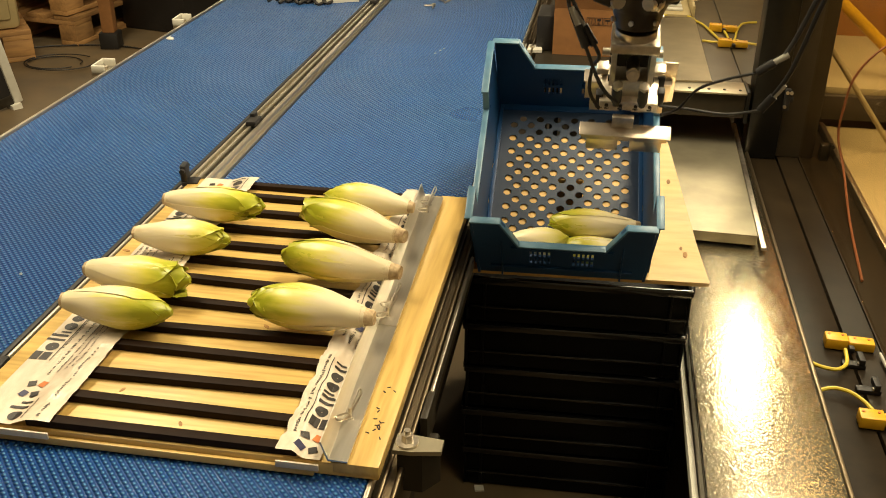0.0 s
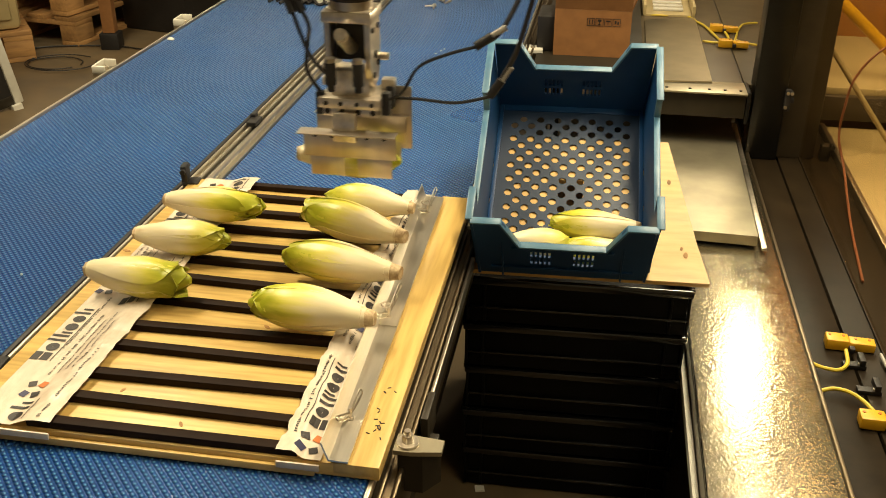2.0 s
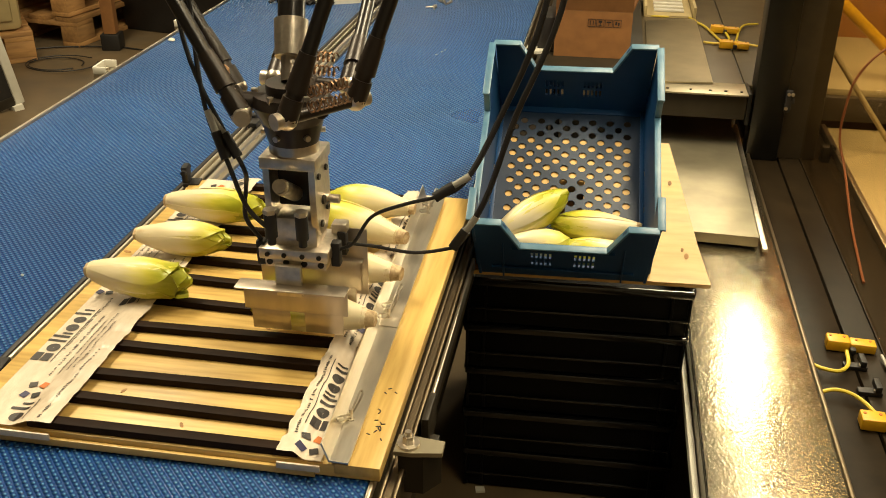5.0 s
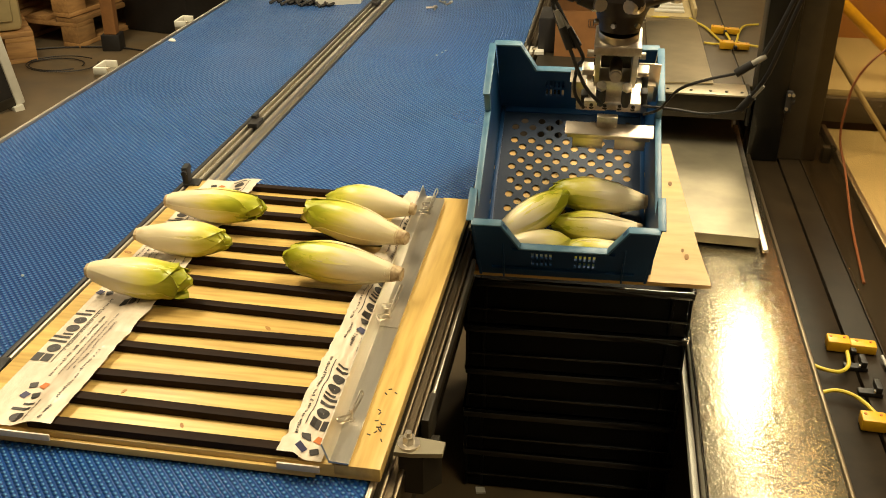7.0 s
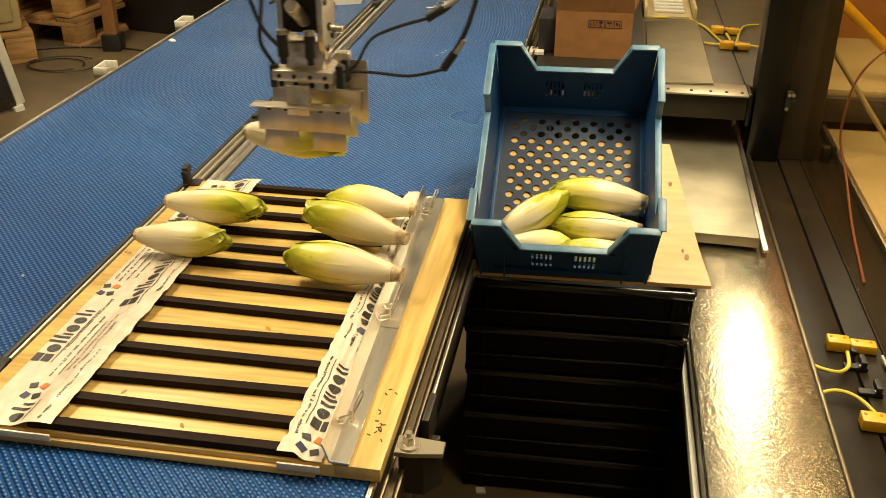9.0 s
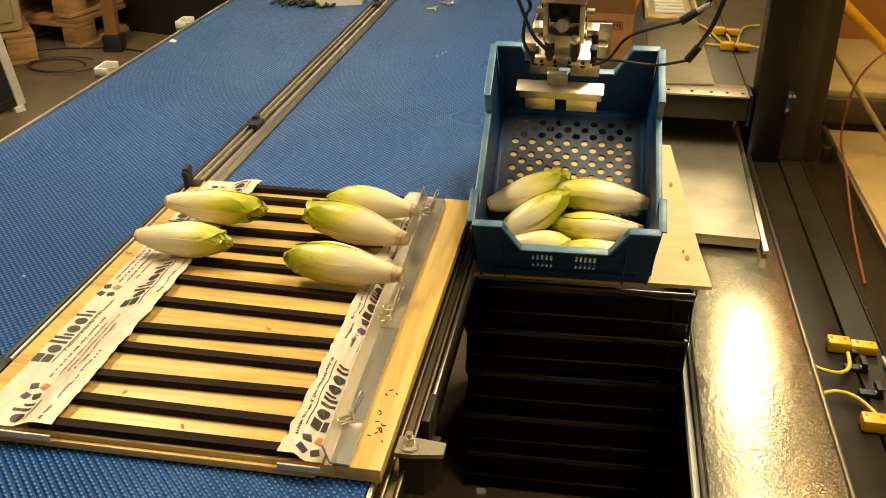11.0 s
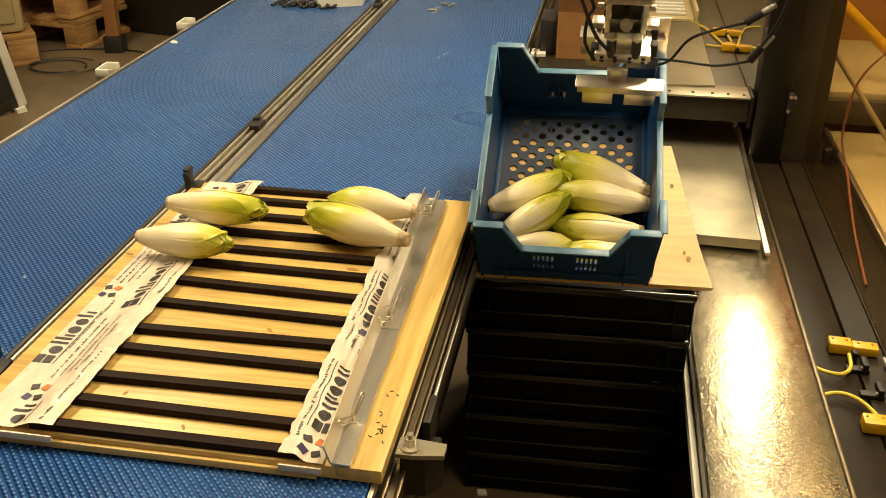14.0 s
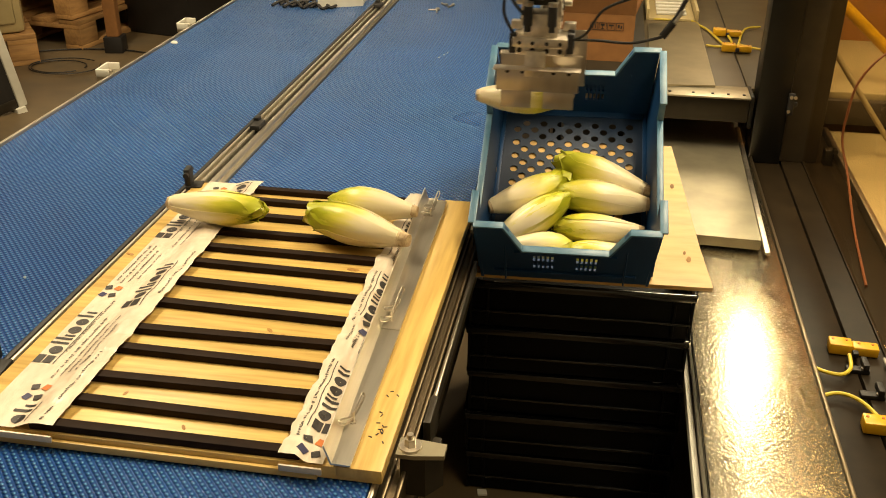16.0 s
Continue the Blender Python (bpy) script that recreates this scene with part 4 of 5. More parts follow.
# ---- things on the belts ----
b = BM()
for k in range(7):
    x, y = -1.06 + k * 0.022, 3.06 + 0.02 * math.sin(k * 2.1)
    tube(b, [(x - 0.03, y - 0.02, BELT_Z + 0.006), (x, y + 0.02, BELT_Z + 0.016), (x + 0.035, y - 0.015, BELT_Z + 0.006), (x + 0.05, y + 0.03, BELT_Z + 0.008)], 0.005, 6)
solid("cable_bundle", b, M_RUBBER, "tangle of black cable on the blue belt", "cable")
b = BM()
prism(b, ((-0.935, 3.045), (-0.80, 3.11), (-0.81, 3.20), (-0.95, 3.14)), BELT_Z + 0.0005, BELT_Z + 0.03)
solid("metal_box", b, M_WHITE, "flat grey metal box lying on the belt", "box")
for k, (x, y, a) in enumerate(((-0.560, 3.088, 20), (-0.538, 3.172, -50), (-0.512, 3.150, 70), (-0.545, 3.075, 100))):
    b = BM()
    rod(b, (-0.016, 0, 0.004), (0.016, 0, 0.004), 0.0035, seg=8)
    rod(b, (0.014, 0, 0.0055), (0.021, 0, 0.0055), 0.0055, seg=6)
    solid("loose_bolt", b, M_STEEL, "bright loose bolt lying on the blue belt", "bolt", m=pose(x, y, BELT_Z, 0, 0, a), group="loose bolts")
for k, (x, y) in enumerate(((-0.446, 2.55), (-0.436, 2.58), (-0.430, 2.60), (-0.873, 1.20), (-1.218, 2.555))):
    b = BM()
    ball(b, (0, 0, 0.002), 0.0026 if k < 4 else 0.009, (1.4, 1, 0.7), 8)
    solid("scrap", b, M_WHITE, "tiny white plant scrap on the blue belt", "scrap", m=pose(x, y, BELT_Z, 0, 0, 40 * k), group="plant scraps")
for x, y in ((-1.286, 2.820), (-1.292, 2.315)):
    k = thing("rail_bracket", "pale metal bracket bolted outside the belt rail", "bracket", pose(x, y, BELT_Z - 0.030, 0, 0, 3), "rail brackets")
    part("arm", box(BM(), 0.004, 0, 0.005, 0.064, 0.075, 0.010, 0.002), M_RAIL, k)
    b = BM()
    for s in (-1, 1):
        box(b, -0.010, s * 0.034, 0.019, 0.036, 0.007, 0.020, 0.002)
    box(b, -0.026, 0, 0.019, 0.006, 0.068, 0.020, 0.002)
    part("cheek", b, M_WHITE, k, "pale folded cheek")
    b = BM()
    rod(b, (-0.006, 0, 0.010), (-0.006, 0, 0.018), 0.008, seg=12)
    part("bolt", b, M_STEEL, k, "bright bolt")
k = thing("profile_end_plate", "pale metal end plate beside the crate on the side profile", "plate", pose(-0.193, 2.72, BELT_Z - 0.024))
b = BM()
prism(b, ((-0.022, -0.03), (0.030, -0.02), (0.026, 0.03), (-0.022, 0.04)), 0, 0.008)
part("plate", b, M_WHITE, k)
b = BM()
rod(b, (0, 0, 0.008), (0, 0, 0.014), 0.006, seg=8)
part("screw", b, M_STEEL, k, "bright screw")

# ---- beyond the belts ----


def pallet(m, label, half=0.6, deep=0.4):
    p = thing("pallet", label, "pallet", m, "wooden pallets")
    for y in (-deep + 0.05, 0, deep - 0.05):
        part("board", box(BM(), 0, y, 0.011, half * 2, 0.10, 0.022, 0.002), M_PALLET, p)
        for x in (-half + 0.065, 0, half - 0.065):
            part("block", box(BM(), x, y, 0.061, 0.13, 0.10, 0.078, 0.003), M_PALLET, p)
    for x in (-half + 0.065, 0, half - 0.065):
        part("stringer", box(BM(), x, 0, 0.111, 0.13, deep * 2, 0.022, 0.002), M_PALLET, p)
    n = 5 if deep > 0.3 else 3
    for k in range(n):
        part("deck_board", box(BM(), 0, -deep + 0.06 + k * (deep * 2 - 0.12) / (n - 1), 0.133, half * 2, 0.12, 0.022, 0.002), M_PALLET, p)
    return p


pallet(pose(-3.09, 4.02, 0.001, 0, 0, 38), "small wooden pallet under a yellowed container", 0.40, 0.20)
pallet(pose(-2.86, 5.02, 0.001, 0, 0, 80), "rough wooden pallet at the bottom of a stack")
pallet(pose(-2.87, 5.03, 0.150, 0, 0, 78), "rough wooden pallet on another pallet")
pallet(pose(-2.85, 5.02, 0.299, 0, 0, 81), "rough wooden pallet on top of a stack")
b = BM()
box(b, 0, 0, 0.3, 0.72, 0.36, 0.6, 0.03)
box(b, 0.0, -0.185, 0.30, 0.64, 0.014, 0.5, 0.01)
solid("yellowed_container", b, M_CREAM, "yellowed plastic container standing on a pallet", "container", m=pose(-3.09, 4.03, 0.146, 0, 0, 38))
door = thing("machine_door", "open machine door with a pale frame and dark pane", "door", pose(-2.36, 3.47, 0.02, 0, 0, 58) @ pose(0, 0, 0, 0, -9, 0))
part("pane", box(BM(), -0.40, 0, 0.62, 0.76, 0.012, 1.2), M_RUBBER, door, "dark pane")
part("frame", box(BM(), 0.0, 0, 0.62, 0.04, 0.03, 1.24, 0.008), M_WHITE, door, "pale painted frame")
part("frame", box(BM(), -0.40, 0, 0.022, 0.76, 0.024, 0.04, 0.004), M_DARKSTEEL, door)
part("foot", box(BM(), -0.02, 0, -0.008, 0.04, 0.06, 0.024), M_WHITE, door)
b = BM()
box(b, 0, 0, 0.6, 0.40, 0.6, 1.2, 0.01)
solid("black_cabinet", b, M_RUBBER, "black floor cabinet beyond the belt", "cabinet", m=pose(-2.26, 5.0, 0.0, 0, 0, -12))
b = BM()
box(b, 0, 0, 0.04, 0.09, 0.09, 0.08, 0.004)
solid("post_foot", b, M_RUBBER, "black foot of a post", "foot", m=pose(-2.40, 4.38, 0.0, 0, 0, 10))
b = BM()
box(b, 0, 0, 0.9, 0.06, 0.06, 1.64, 0.004)
solid("hall_post", b, M_CARD, "dull brown hall post on the floor", "post", m=pose(-2.40, 4.38, 0.0, 0, 0, 10))
b = BM()
for k in range(2):
    r = 0.10 + 0.03 * k
    tube(b, [(r * math.cos(a) * 1.3 + 0.03 * k, r * math.sin(a), 0.008 + 0.004 * k) for a in [i * math.pi / 6 + k for i in range(12)]], 0.003, 6)
tube(b, [(-0.2, 0.0, 0.006), (-0.3, 0.1, 0.006), (-0.2, 0.25, 0.006), (0.1, 0.33, 0.006), (0.3, 0.30, 0.006)], 0.004, 6)
solid("floor_cable", b, M_RUBBER, "coil of dark cable on the concrete floor", "cable", m=pose(-2.53, 4.06, 0.0))
b = BM()
prism(b, ((-0.006, -0.010), (0.012, -0.006), (0.008, 0.008), (-0.010, 0.006)), 0, 0.004)
solid("paper_scrap", b, M_WHITE, "small white scrap on the floor", "scrap", m=pose(-0.17, 1.49, 0.0))

# ---- endives ----


def endive_material():
    m = bpy.data.materials.new("chicory_leaf")
    m.use_nodes = True
    n, l = m.node_tree.nodes, m.node_tree.links
    b = n["Principled BSDF"]
    tc = n.new("ShaderNodeTexCoord")
    sep = n.new("ShaderNodeSeparateXYZ")
    l.new(tc.outputs["Object"], sep.inputs[0])
    ns = n.new("ShaderNodeTexNoise")
    mp = n.new("ShaderNodeMapping")
    mp.inputs["Scale"].default_value = (8, 60, 60)
    l.new(tc.outputs["Object"], mp.inputs["Vector"])
    l.new(mp.outputs[0], ns.inputs["Vector"])
    ns.inputs["Scale"].default_value, ns.inputs["Detail"].default_value = 1.6, 4
    oi = n.new("ShaderNodeObjectInfo")
    sh = n.new("ShaderNodeMath")
    sh.operation = "MULTIPLY_ADD"
    l.new(ns.outputs["Fac"], sh.inputs[0])
    sh.inputs[1].default_value = 0.075
    l.new(sep.outputs["X"], sh.inputs[2])
    rr = n.new("ShaderNodeMath")
    rr.operation = "MULTIPLY_ADD"
    l.new(oi.outputs["Random"], rr.inputs[0])
    rr.inputs[1].default_value = 0.040
    l.new(sh.outputs[0], rr.inputs[2])
    mr = n.new("ShaderNodeMapRange")
    mr.inputs["From Min"].default_value, mr.inputs["From Max"].default_value = -0.045, 0.117
    l.new(rr.outputs[0], mr.inputs["Value"])
    cr = n.new("ShaderNodeValToRGB")
    e = cr.color_ramp.elements
    e[0].position, e[0].color = 0.0, (0.62, 0.50, 0.30, 1)
    e[1].position, e[1].color = 1.0, (0.36, 0.37, 0.015, 1)
    for pos, col in ((0.10, (0.73, 0.64, 0.43, 1)), (0.52, (0.73, 0.645, 0.41, 1)), (0.68, (0.69, 0.61, 0.20, 1)), (0.84, (0.58, 0.53, 0.06, 1))):
        x = e.new(pos)
        x.color = col
    l.new(mr.outputs[0], cr.inputs[0])
    l.new(cr.outputs[0], b.inputs["Base Color"])
    b.inputs["Roughness"].default_value = 0.36
    b.inputs["Subsurface Weight"].default_value = 0.12
    b.inputs["Subsurface Radius"].default_value = (0.01, 0.008, 0.003)
    bp = n.new("ShaderNodeBump")
    bp.inputs["Strength"].default_value, bp.inputs["Distance"].default_value = 0.25, 0.0012
    l.new(ns.outputs["Fac"], bp.inputs["Height"])
    l.new(bp.outputs[0], b.inputs["Normal"])
    return m


M_LEAF = endive_material()
M_ROOT = material("cut_chicory_root", (0.62, 0.48, 0.28), 0.7, 0, 0.4, 120, (0.30, 0.19, 0.09), wear=0.2, bump=0.5, bump_scale=160)


def girth(u, blunt):
    """Half width along a head, from its root at 0 to its tip at 1."""
    if u < 0.10:
        return 0.40 + 1.3 * u
    v = (u - 0.10) / 0.90
    return 0.53 + 0.47 * math.sin(min(1, v / 0.52) * math.pi / 2) if v < 0.52 else (max(0.0, math.cos((v - 0.52) / 0.48 * math.pi / 2)) ** 0.72) * (1 - blunt) + blunt * (1 - 0.45 * (v - 0.52))


def leaf_mesh(ln, wd, phi, spread, u0, u1, lift, seed, curl, blunt, axis):
    """One wrapping leaf: a curved, thick sheet with a pointed, slightly wavy end."""
    b = BM()
    nu, nv = 18, 10
    grid = [[], []]
    for i in range(nu + 1):
        s = i / nu
        u = u0 + (u1 - u0) * s
        g = girth(min(u, 0.985), blunt)
        w = spread * (0.72 + 0.28 * math.sin(min(s * 1.5, 1) * math.pi / 2)) * (1 if s < 0.70 else max(0.0, math.cos((s - 0.70) / 0.30 * math.pi / 2)) ** 0.55 + 0.03)
        for k, row in enumerate(grid):
            r = []
            for j in range(nv + 1):
                v = j / nv * 2 - 1
                a = phi + v * w
                edge = abs(v) ** 3
                rad = wd / 2 * g * (1 + lift) + 0.0003 * edge * (1 + 2 * s) + curl * 0.0065 * max(0, s - 0.78) / 0.22 * (0.3 + edge)
                rad += 0.0013 * noise.noise((u * 4, math.cos(a) * 1.4, math.sin(a) * 1.4 + axis)) + 0.0004 * noise.noise((u * 9 + seed, a * 3, seed)) + 0.0010 * s * s * noise.noise((u * 26 + seed, a * 7, seed))
                rad -= 0.0010 * k * (1 - 0.4 * edge)
                bend = 0.004 * math.sin(u * 3 + axis)
                r.append(b.verts.new(((u - 0.5) * ln + 0.003 * noise.noise((a * 3, seed, 8)) * s, rad * math.cos(a) + bend, rad * math.sin(a) * 0.97)))
            row.append(r)
    for k, row in enumerate(grid):
        for i in range(nu):
            for j in range(nv):
                f = (row[i][j], row[i][j + 1], row[i + 1][j + 1], row[i + 1][j])
                b.faces.new(f if k == 0 else f[::-1])
    o, q = grid
    rim = [(0, j) for j in range(nv + 1)] + [(i, nv) for i in range(1, nu + 1)] + [(nu, j) for j in range(nv - 1, -1, -1)] + [(i, 0) for i in range(nu - 1, 0, -1)]
    for (i, j), (i2, j2) in zip(rim, rim[1:] + rim[:1]):
        b.faces.new((o[i][j], q[i][j], q[i2][j2], o[i2][j2]))
    return b


def endive(m, ln, wd, seed, label, loose=False, blunt=0.12, curl=0.4, root=1.0):
    """A chicory head along x, its root at -x: a heart, wrapping leaves and a cut root."""
    rg = random.Random(seed)
    e = thing("endive", label, "endive", m, "endives")
    b = BM()
    rings = []
    for i in range(15):
        u = 0.03 + 0.95 * i / 14
        r = wd / 2 * girth(u, 0.02) * 0.955
        rings.append([b.verts.new(((u - 0.5) * ln, r * math.cos(a) + 0.004 * math.sin(u * 3 + seed), r * math.sin(a) * 0.97)) for a in [k * math.pi / 8 for k in range(16)]])
    for p, q in zip(rings, rings[1:]):
        for k in range(16):
            b.faces.new((p[k], p[(k + 1) % 16], q[(k + 1) % 16], q[k]))
    b.faces.new(rings[0][::-1]), b.faces.new(rings[-1])
    part("heart", b, M_LEAF, e)
    base = rg.uniform(0, 6.28)
    for k in range(6):
        phi = base + k * 2.4
        lift = -0.025 + 0.007 * k
        part("leaf", leaf_mesh(ln, wd, phi, rg.uniform(1.2, 1.6) if k < 3 else rg.uniform(0.9, 1.35), rg.uniform(0.04, 0.07) + 0.015 * (k > 3), rg.uniform(0.93, 1.0) - 0.02 * k * rg.random(),
                               lift, seed * 1.7 + k, curl * rg.uniform(0.2, 1.2), blunt, seed), M_LEAF, e)
    if loose:
        o = part("loose_leaf", leaf_mesh(ln * 0.98, wd * 0.95, 1.50, 0.55, 0.02, 0.90, 0.11, seed + 9.0, 0.3, 0.05, seed + 0.6), M_LEAF, e, "loose outer leaf peeling away")
    b = BM()
    rings = []
    for i, (x, r) in enumerate(((-0.030 * root, 0.25), (-0.031 * root, 0.31), (-0.015 * min(1, root), 0.35), (0.03, 0.40), (0.06, 0.38))):
        rings.append([b.verts.new(((x - 0.5) * ln + 0.0008 * rg.random(), wd / 2 * r * (1 + 0.05 * rg.uniform(-1, 1)) * math.cos(a) + 0.004 * math.sin(0.1 + seed), wd / 2 * r * (1 + 0.05 * rg.uniform(-1, 1)) * math.sin(a))) for a in [k * math.pi / 7 for k in range(14)]])
    for p, q in zip(rings, rings[1:]):
        for k in range(14):
            b.faces.new((p[k], p[(k + 1) % 14], q[(k + 1) % 14], q[k]))
    b.faces.new(rings[0][::-1]), b.faces.new(rings[-1])
    part("root", b, M_ROOT, e, "trimmed brownish root end")
    return e


def lie(root, tip, z, roll=0.0, pitch=0.0):
    dx, dy = tip[0] - root[0], tip[1] - root[1]
    return pose((root[0] + tip[0]) / 2, (root[1] + tip[1]) / 2, z, 0, pitch, math.degrees(math.atan2(dy, dx))) @ pose(0, 0, 0, roll)


ZB = BOARD_Z + 0.012
ON_BOARD = {
    "L1": (((-0.706, 1.042), (-0.540, 1.044)), 0.060, "plump white chicory head with a closed yellow tip", dict(blunt=0.05, curl=0.1, root=0.2)),
    "L2": (((-0.718, 1.135), (-0.552, 1.132)), 0.061, "chicory head with frayed light-green leaf tips", dict(blunt=0.35, curl=1.0, root=0.2)),
    "L3": (((-0.706, 1.268), (-0.542, 1.262)), 0.057, "chicory head with a narrow yellow-green tip", dict(blunt=0.10, curl=0.5, root=0.2)),
    "L4": (((-0.712, 1.394), (-0.530, 1.378)), 0.060, "chicory head with a peeling outer leaf", dict(loose=True, blunt=0.35, curl=0.5, root=0.2)),
    "R1": (((-0.276, 1.072), (-0.453, 1.080)), 0.064, "fat white chicory head with lime-green leaf tips", dict(blunt=0.14, curl=0.5, root=1.3)),
    "R2": (((-0.270, 1.200), (-0.452, 1.232)), 0.065, "white chicory head with a long trimmed root", dict(blunt=0.22, curl=0.5, root=1.6)),
    "R3": (((-0.286, 1.322), (-0.465, 1.384)), 0.066, "chicory head with a splayed yellow-green tip", dict(blunt=0.42, curl=0.8, root=1.3)),
    "R4": (((-0.291, 1.436), (-0.446, 1.444)), 0.056, "smooth creamy white chicory head", dict(blunt=0.10, curl=0.1)),
}
heads, rest = {}, {}
for i, (key, ((r, t), wd, label, kw)) in enumerate(ON_BOARD.items()):
    m = lie(r, t, ZB + wd * 0.48, roll=40 * i)
    heads[key] = endive(m, math.hypot(t[0] - r[0], t[1] - r[1]), wd, i + 2, label + " on the board", **kw)
    rest[key] = m
IN_CRATE = [
    (((0.128, 0.098), (-0.028, 0.092)), 0.034, 0.055, "chicory head with a yellow tip in the crate"),
    (((-0.092, 0.046), (0.022, 0.052)), 0.036, 0.054, "white chicory head low in the crate"),
    (((0.122, 0.040), (-0.006, 0.044)), 0.034, 0.052, "yellowish chicory head low in the crate"),
]
for i, ((r, t), z, wd, label) in enumerate(IN_CRATE):
    endive(TILT_M @ lie(r, t, z, roll=70 * i), math.hypot(t[0] - r[0], t[1] - r[1]), wd, i + 20, label, blunt=0.08, curl=0.3)
PLACED = {
    "L1": TILT_M @ lie((-0.112, 0.060), (-0.012, 0.132), 0.050, 30, -18),
    "R1": TILT_M @ lie((0.136, 0.148), (-0.032, 0.160), 0.042, 80),
    "L2": TILT_M @ lie((-0.136, 0.120), (0.000, 0.196), 0.046, 10),
    "R2": TILT_M @ lie((0.134, 0.180), (-0.030, 0.238), 0.044, -30),
}

# ---- gripper ----
mount = thing("gripper_mount", "square mounting plate with black air hoses under the robot", "mount")
grip = thing("robot_gripper", "machined steel gripper with two bent jaw plates under the robot", "gripper")
b = BM()
box(b, 0, 0, 0.078, 0.072, 0.068, 0.016, 0.002)
rod(b, (0, 0, 0.084), (0, 0, 0.098), 0.031, seg=28)
part("mount_plate", b, M_STEEL, mount, "square machined mounting plate")
for sx in (-1, 1):
    b = BM()
    pts = [(-0.030, 0.072), (0.030, 0.072), (0.034, 0.030), (0.030, -0.004), (0.014, -0.024), (-0.014, -0.024), (-0.028, 0.0), (-0.030, 0.030)]
    mm = Matrix(((0, 0, 1, sx * 0.029 - 0.004), (1, 0, 0, 0), (0, 1, 0, 0), (0, 0, 0, 1)))
    prism(b, pts, 0, 0.008, mm)
    cheek = part("cheek_plate", b, M_STEEL, grip, "rounded side plate")
    for y, z, r in ((0.016, 0.058, 0.0042), (-0.016, 0.058, 0.0042), (0.0, 0.020, 0.006), (0.016, 0.004, 0.005), (-0.012, -0.008, 0.005)):
        b = BM()
        rod(b, (sx * 0.031, y, z), (sx * 0.0355, y, z), r, seg=12)
        part("screw", b, M_DARKSTEEL, cheek, "dark socket screw")
    b = BM()
    rod(b, (sx * 0.032, 0.026, 0.010), (sx * 0.047, 0.026, 0.010), 0.006, seg=12)
    part("pivot_pin", b, M_STEEL, grip)
part("core", box(BM(), 0, 0.012, 0.040, 0.048, 0.030, 0.060, 0.002), M_DARKSTEEL, grip, "dark inner body")
b = BM()
rod(b, (0, -0.010, 0.030), (0, -0.060, 0.060), 0.0100, seg=20)
rod(b, (0, -0.060, 0.060), (0, -0.067, 0.0642), 0.0085, seg=20)
cyl = part("cylinder", b, M_STEEL, grip, "short pneumatic cylinder")
b = BM()
rod(b, (0, -0.010, 0.030), (0, 0.012, 0.020), 0.006)
part("piston_rod", b, M_STEEL, cyl)
for sx in (-1, 1):
    b = BM()
    rod(b, (sx * 0.020, -0.052, 0.020), (sx * 0.020, -0.052, -0.012), 0.0080, seg=14)
    rod(b, (sx * 0.020, -0.052, -0.012), (sx * 0.020, -0.052, -0.022), 0.0055, seg=10)
    part("air_fitting", b, M_RUBBER, grip, "black air fitting")
    b = BM()
    rod(b, (sx * 0.020, -0.052, 0.020), (sx * 0.020, -0.052, 0.026), 0.0085, seg=6)
    part("fitting_nut", b, M_STEEL, grip)

b = BM()
box(b, 0, 0, -0.020, 0.058, 0.044, 0.040, 0.002)
part("knuckle", b, M_STEEL, grip, "machined knuckle")
head = grip
b = BM()
box(b, 0, 0, -0.046, 0.092, 0.070, 0.016, 0.002)
box(b, 0, 0, -0.060, 0.082, 0.056, 0.016, 0.002)
part("slide_block", b, M_STEEL, head, "machined slide block")
b = BM()
for x in (-0.034, -0.012, 0.012, 0.034):
    rod(b, (x, -0.034, -0.046), (x, -0.0372, -0.046), 0.0032, seg=10)
    rod(b, (x, -0.027, -0.060), (x, -0.0300, -0.060), 0.0042, seg=10)
part("screws", b, M_DARKSTEEL, head, "row of dark socket screws")
for x, y in ((-0.046, -0.020), (0.050, -0.010), (0.050, 0.022)):
    b = BM()
    box(b, x, y, -0.050, 0.012, 0.014, 0.034, 0.002)
    part("sensor", b, M_RUBBER, head, "small black sensor")
for x in (0.046, -0.044):
    part("end_stop", box(BM(), x, 0.027, -0.030, 0.020, 0.019, 0.014, 0.002), M_STEEL, head)


def jaw(sy, name, tall):
    """A bent jaw: a lip on top, an upright plate and two lower paddles; sy: towards -y or +y."""
    bb = BM()
    box(bb, -0.001, sy * 0.012, -0.0860, 0.146, 0.026, 0.0022, 0.0006)
    box(bb, -0.001, 0, -0.107, 0.140, 0.0022, 0.044, 0.0006)
    j = part(name, bb, M_JAW, head, "bent stainless jaw plate")
    for x in (-0.036, 0.036):
        bb = BM()
        mm = Matrix.Translation((x, -sy * 0.000, -0.126)) @ Matrix.Rotation(radians(sy * -3), 4, "X")
        box(bb, 0, 0, -0.016, 0.052, 0.0022, 0.034, 0.0006, m=mm)
        part("paddle", bb, M_JAW, j, "angled stainless paddle")
    for x in (-0.052, -0.026, 0.026, 0.052):
        bb = BM()
        rod(bb, (x, sy * 0.001, -0.094), (x, sy * 0.0045, -0.094), 0.0038, seg=10)
        part("screw", bb, M_DARKSTEEL, j, "dark screw head")
    bb = BM()
    box(bb, -0.006, sy * 0.004, -0.080, 0.034, 0.008, 0.044, 0.001)
    part("carrier", bb, M_STEEL, j, "upright carrier bracket")
    if tall:
        bb = BM()
        box(bb, 0.052, sy * 0.010, -0.090, 0.050, 0.002, 0.100, 0.0006)
        part("deflector", bb, M_JAW, j, "tall bent deflector plate")
    return j


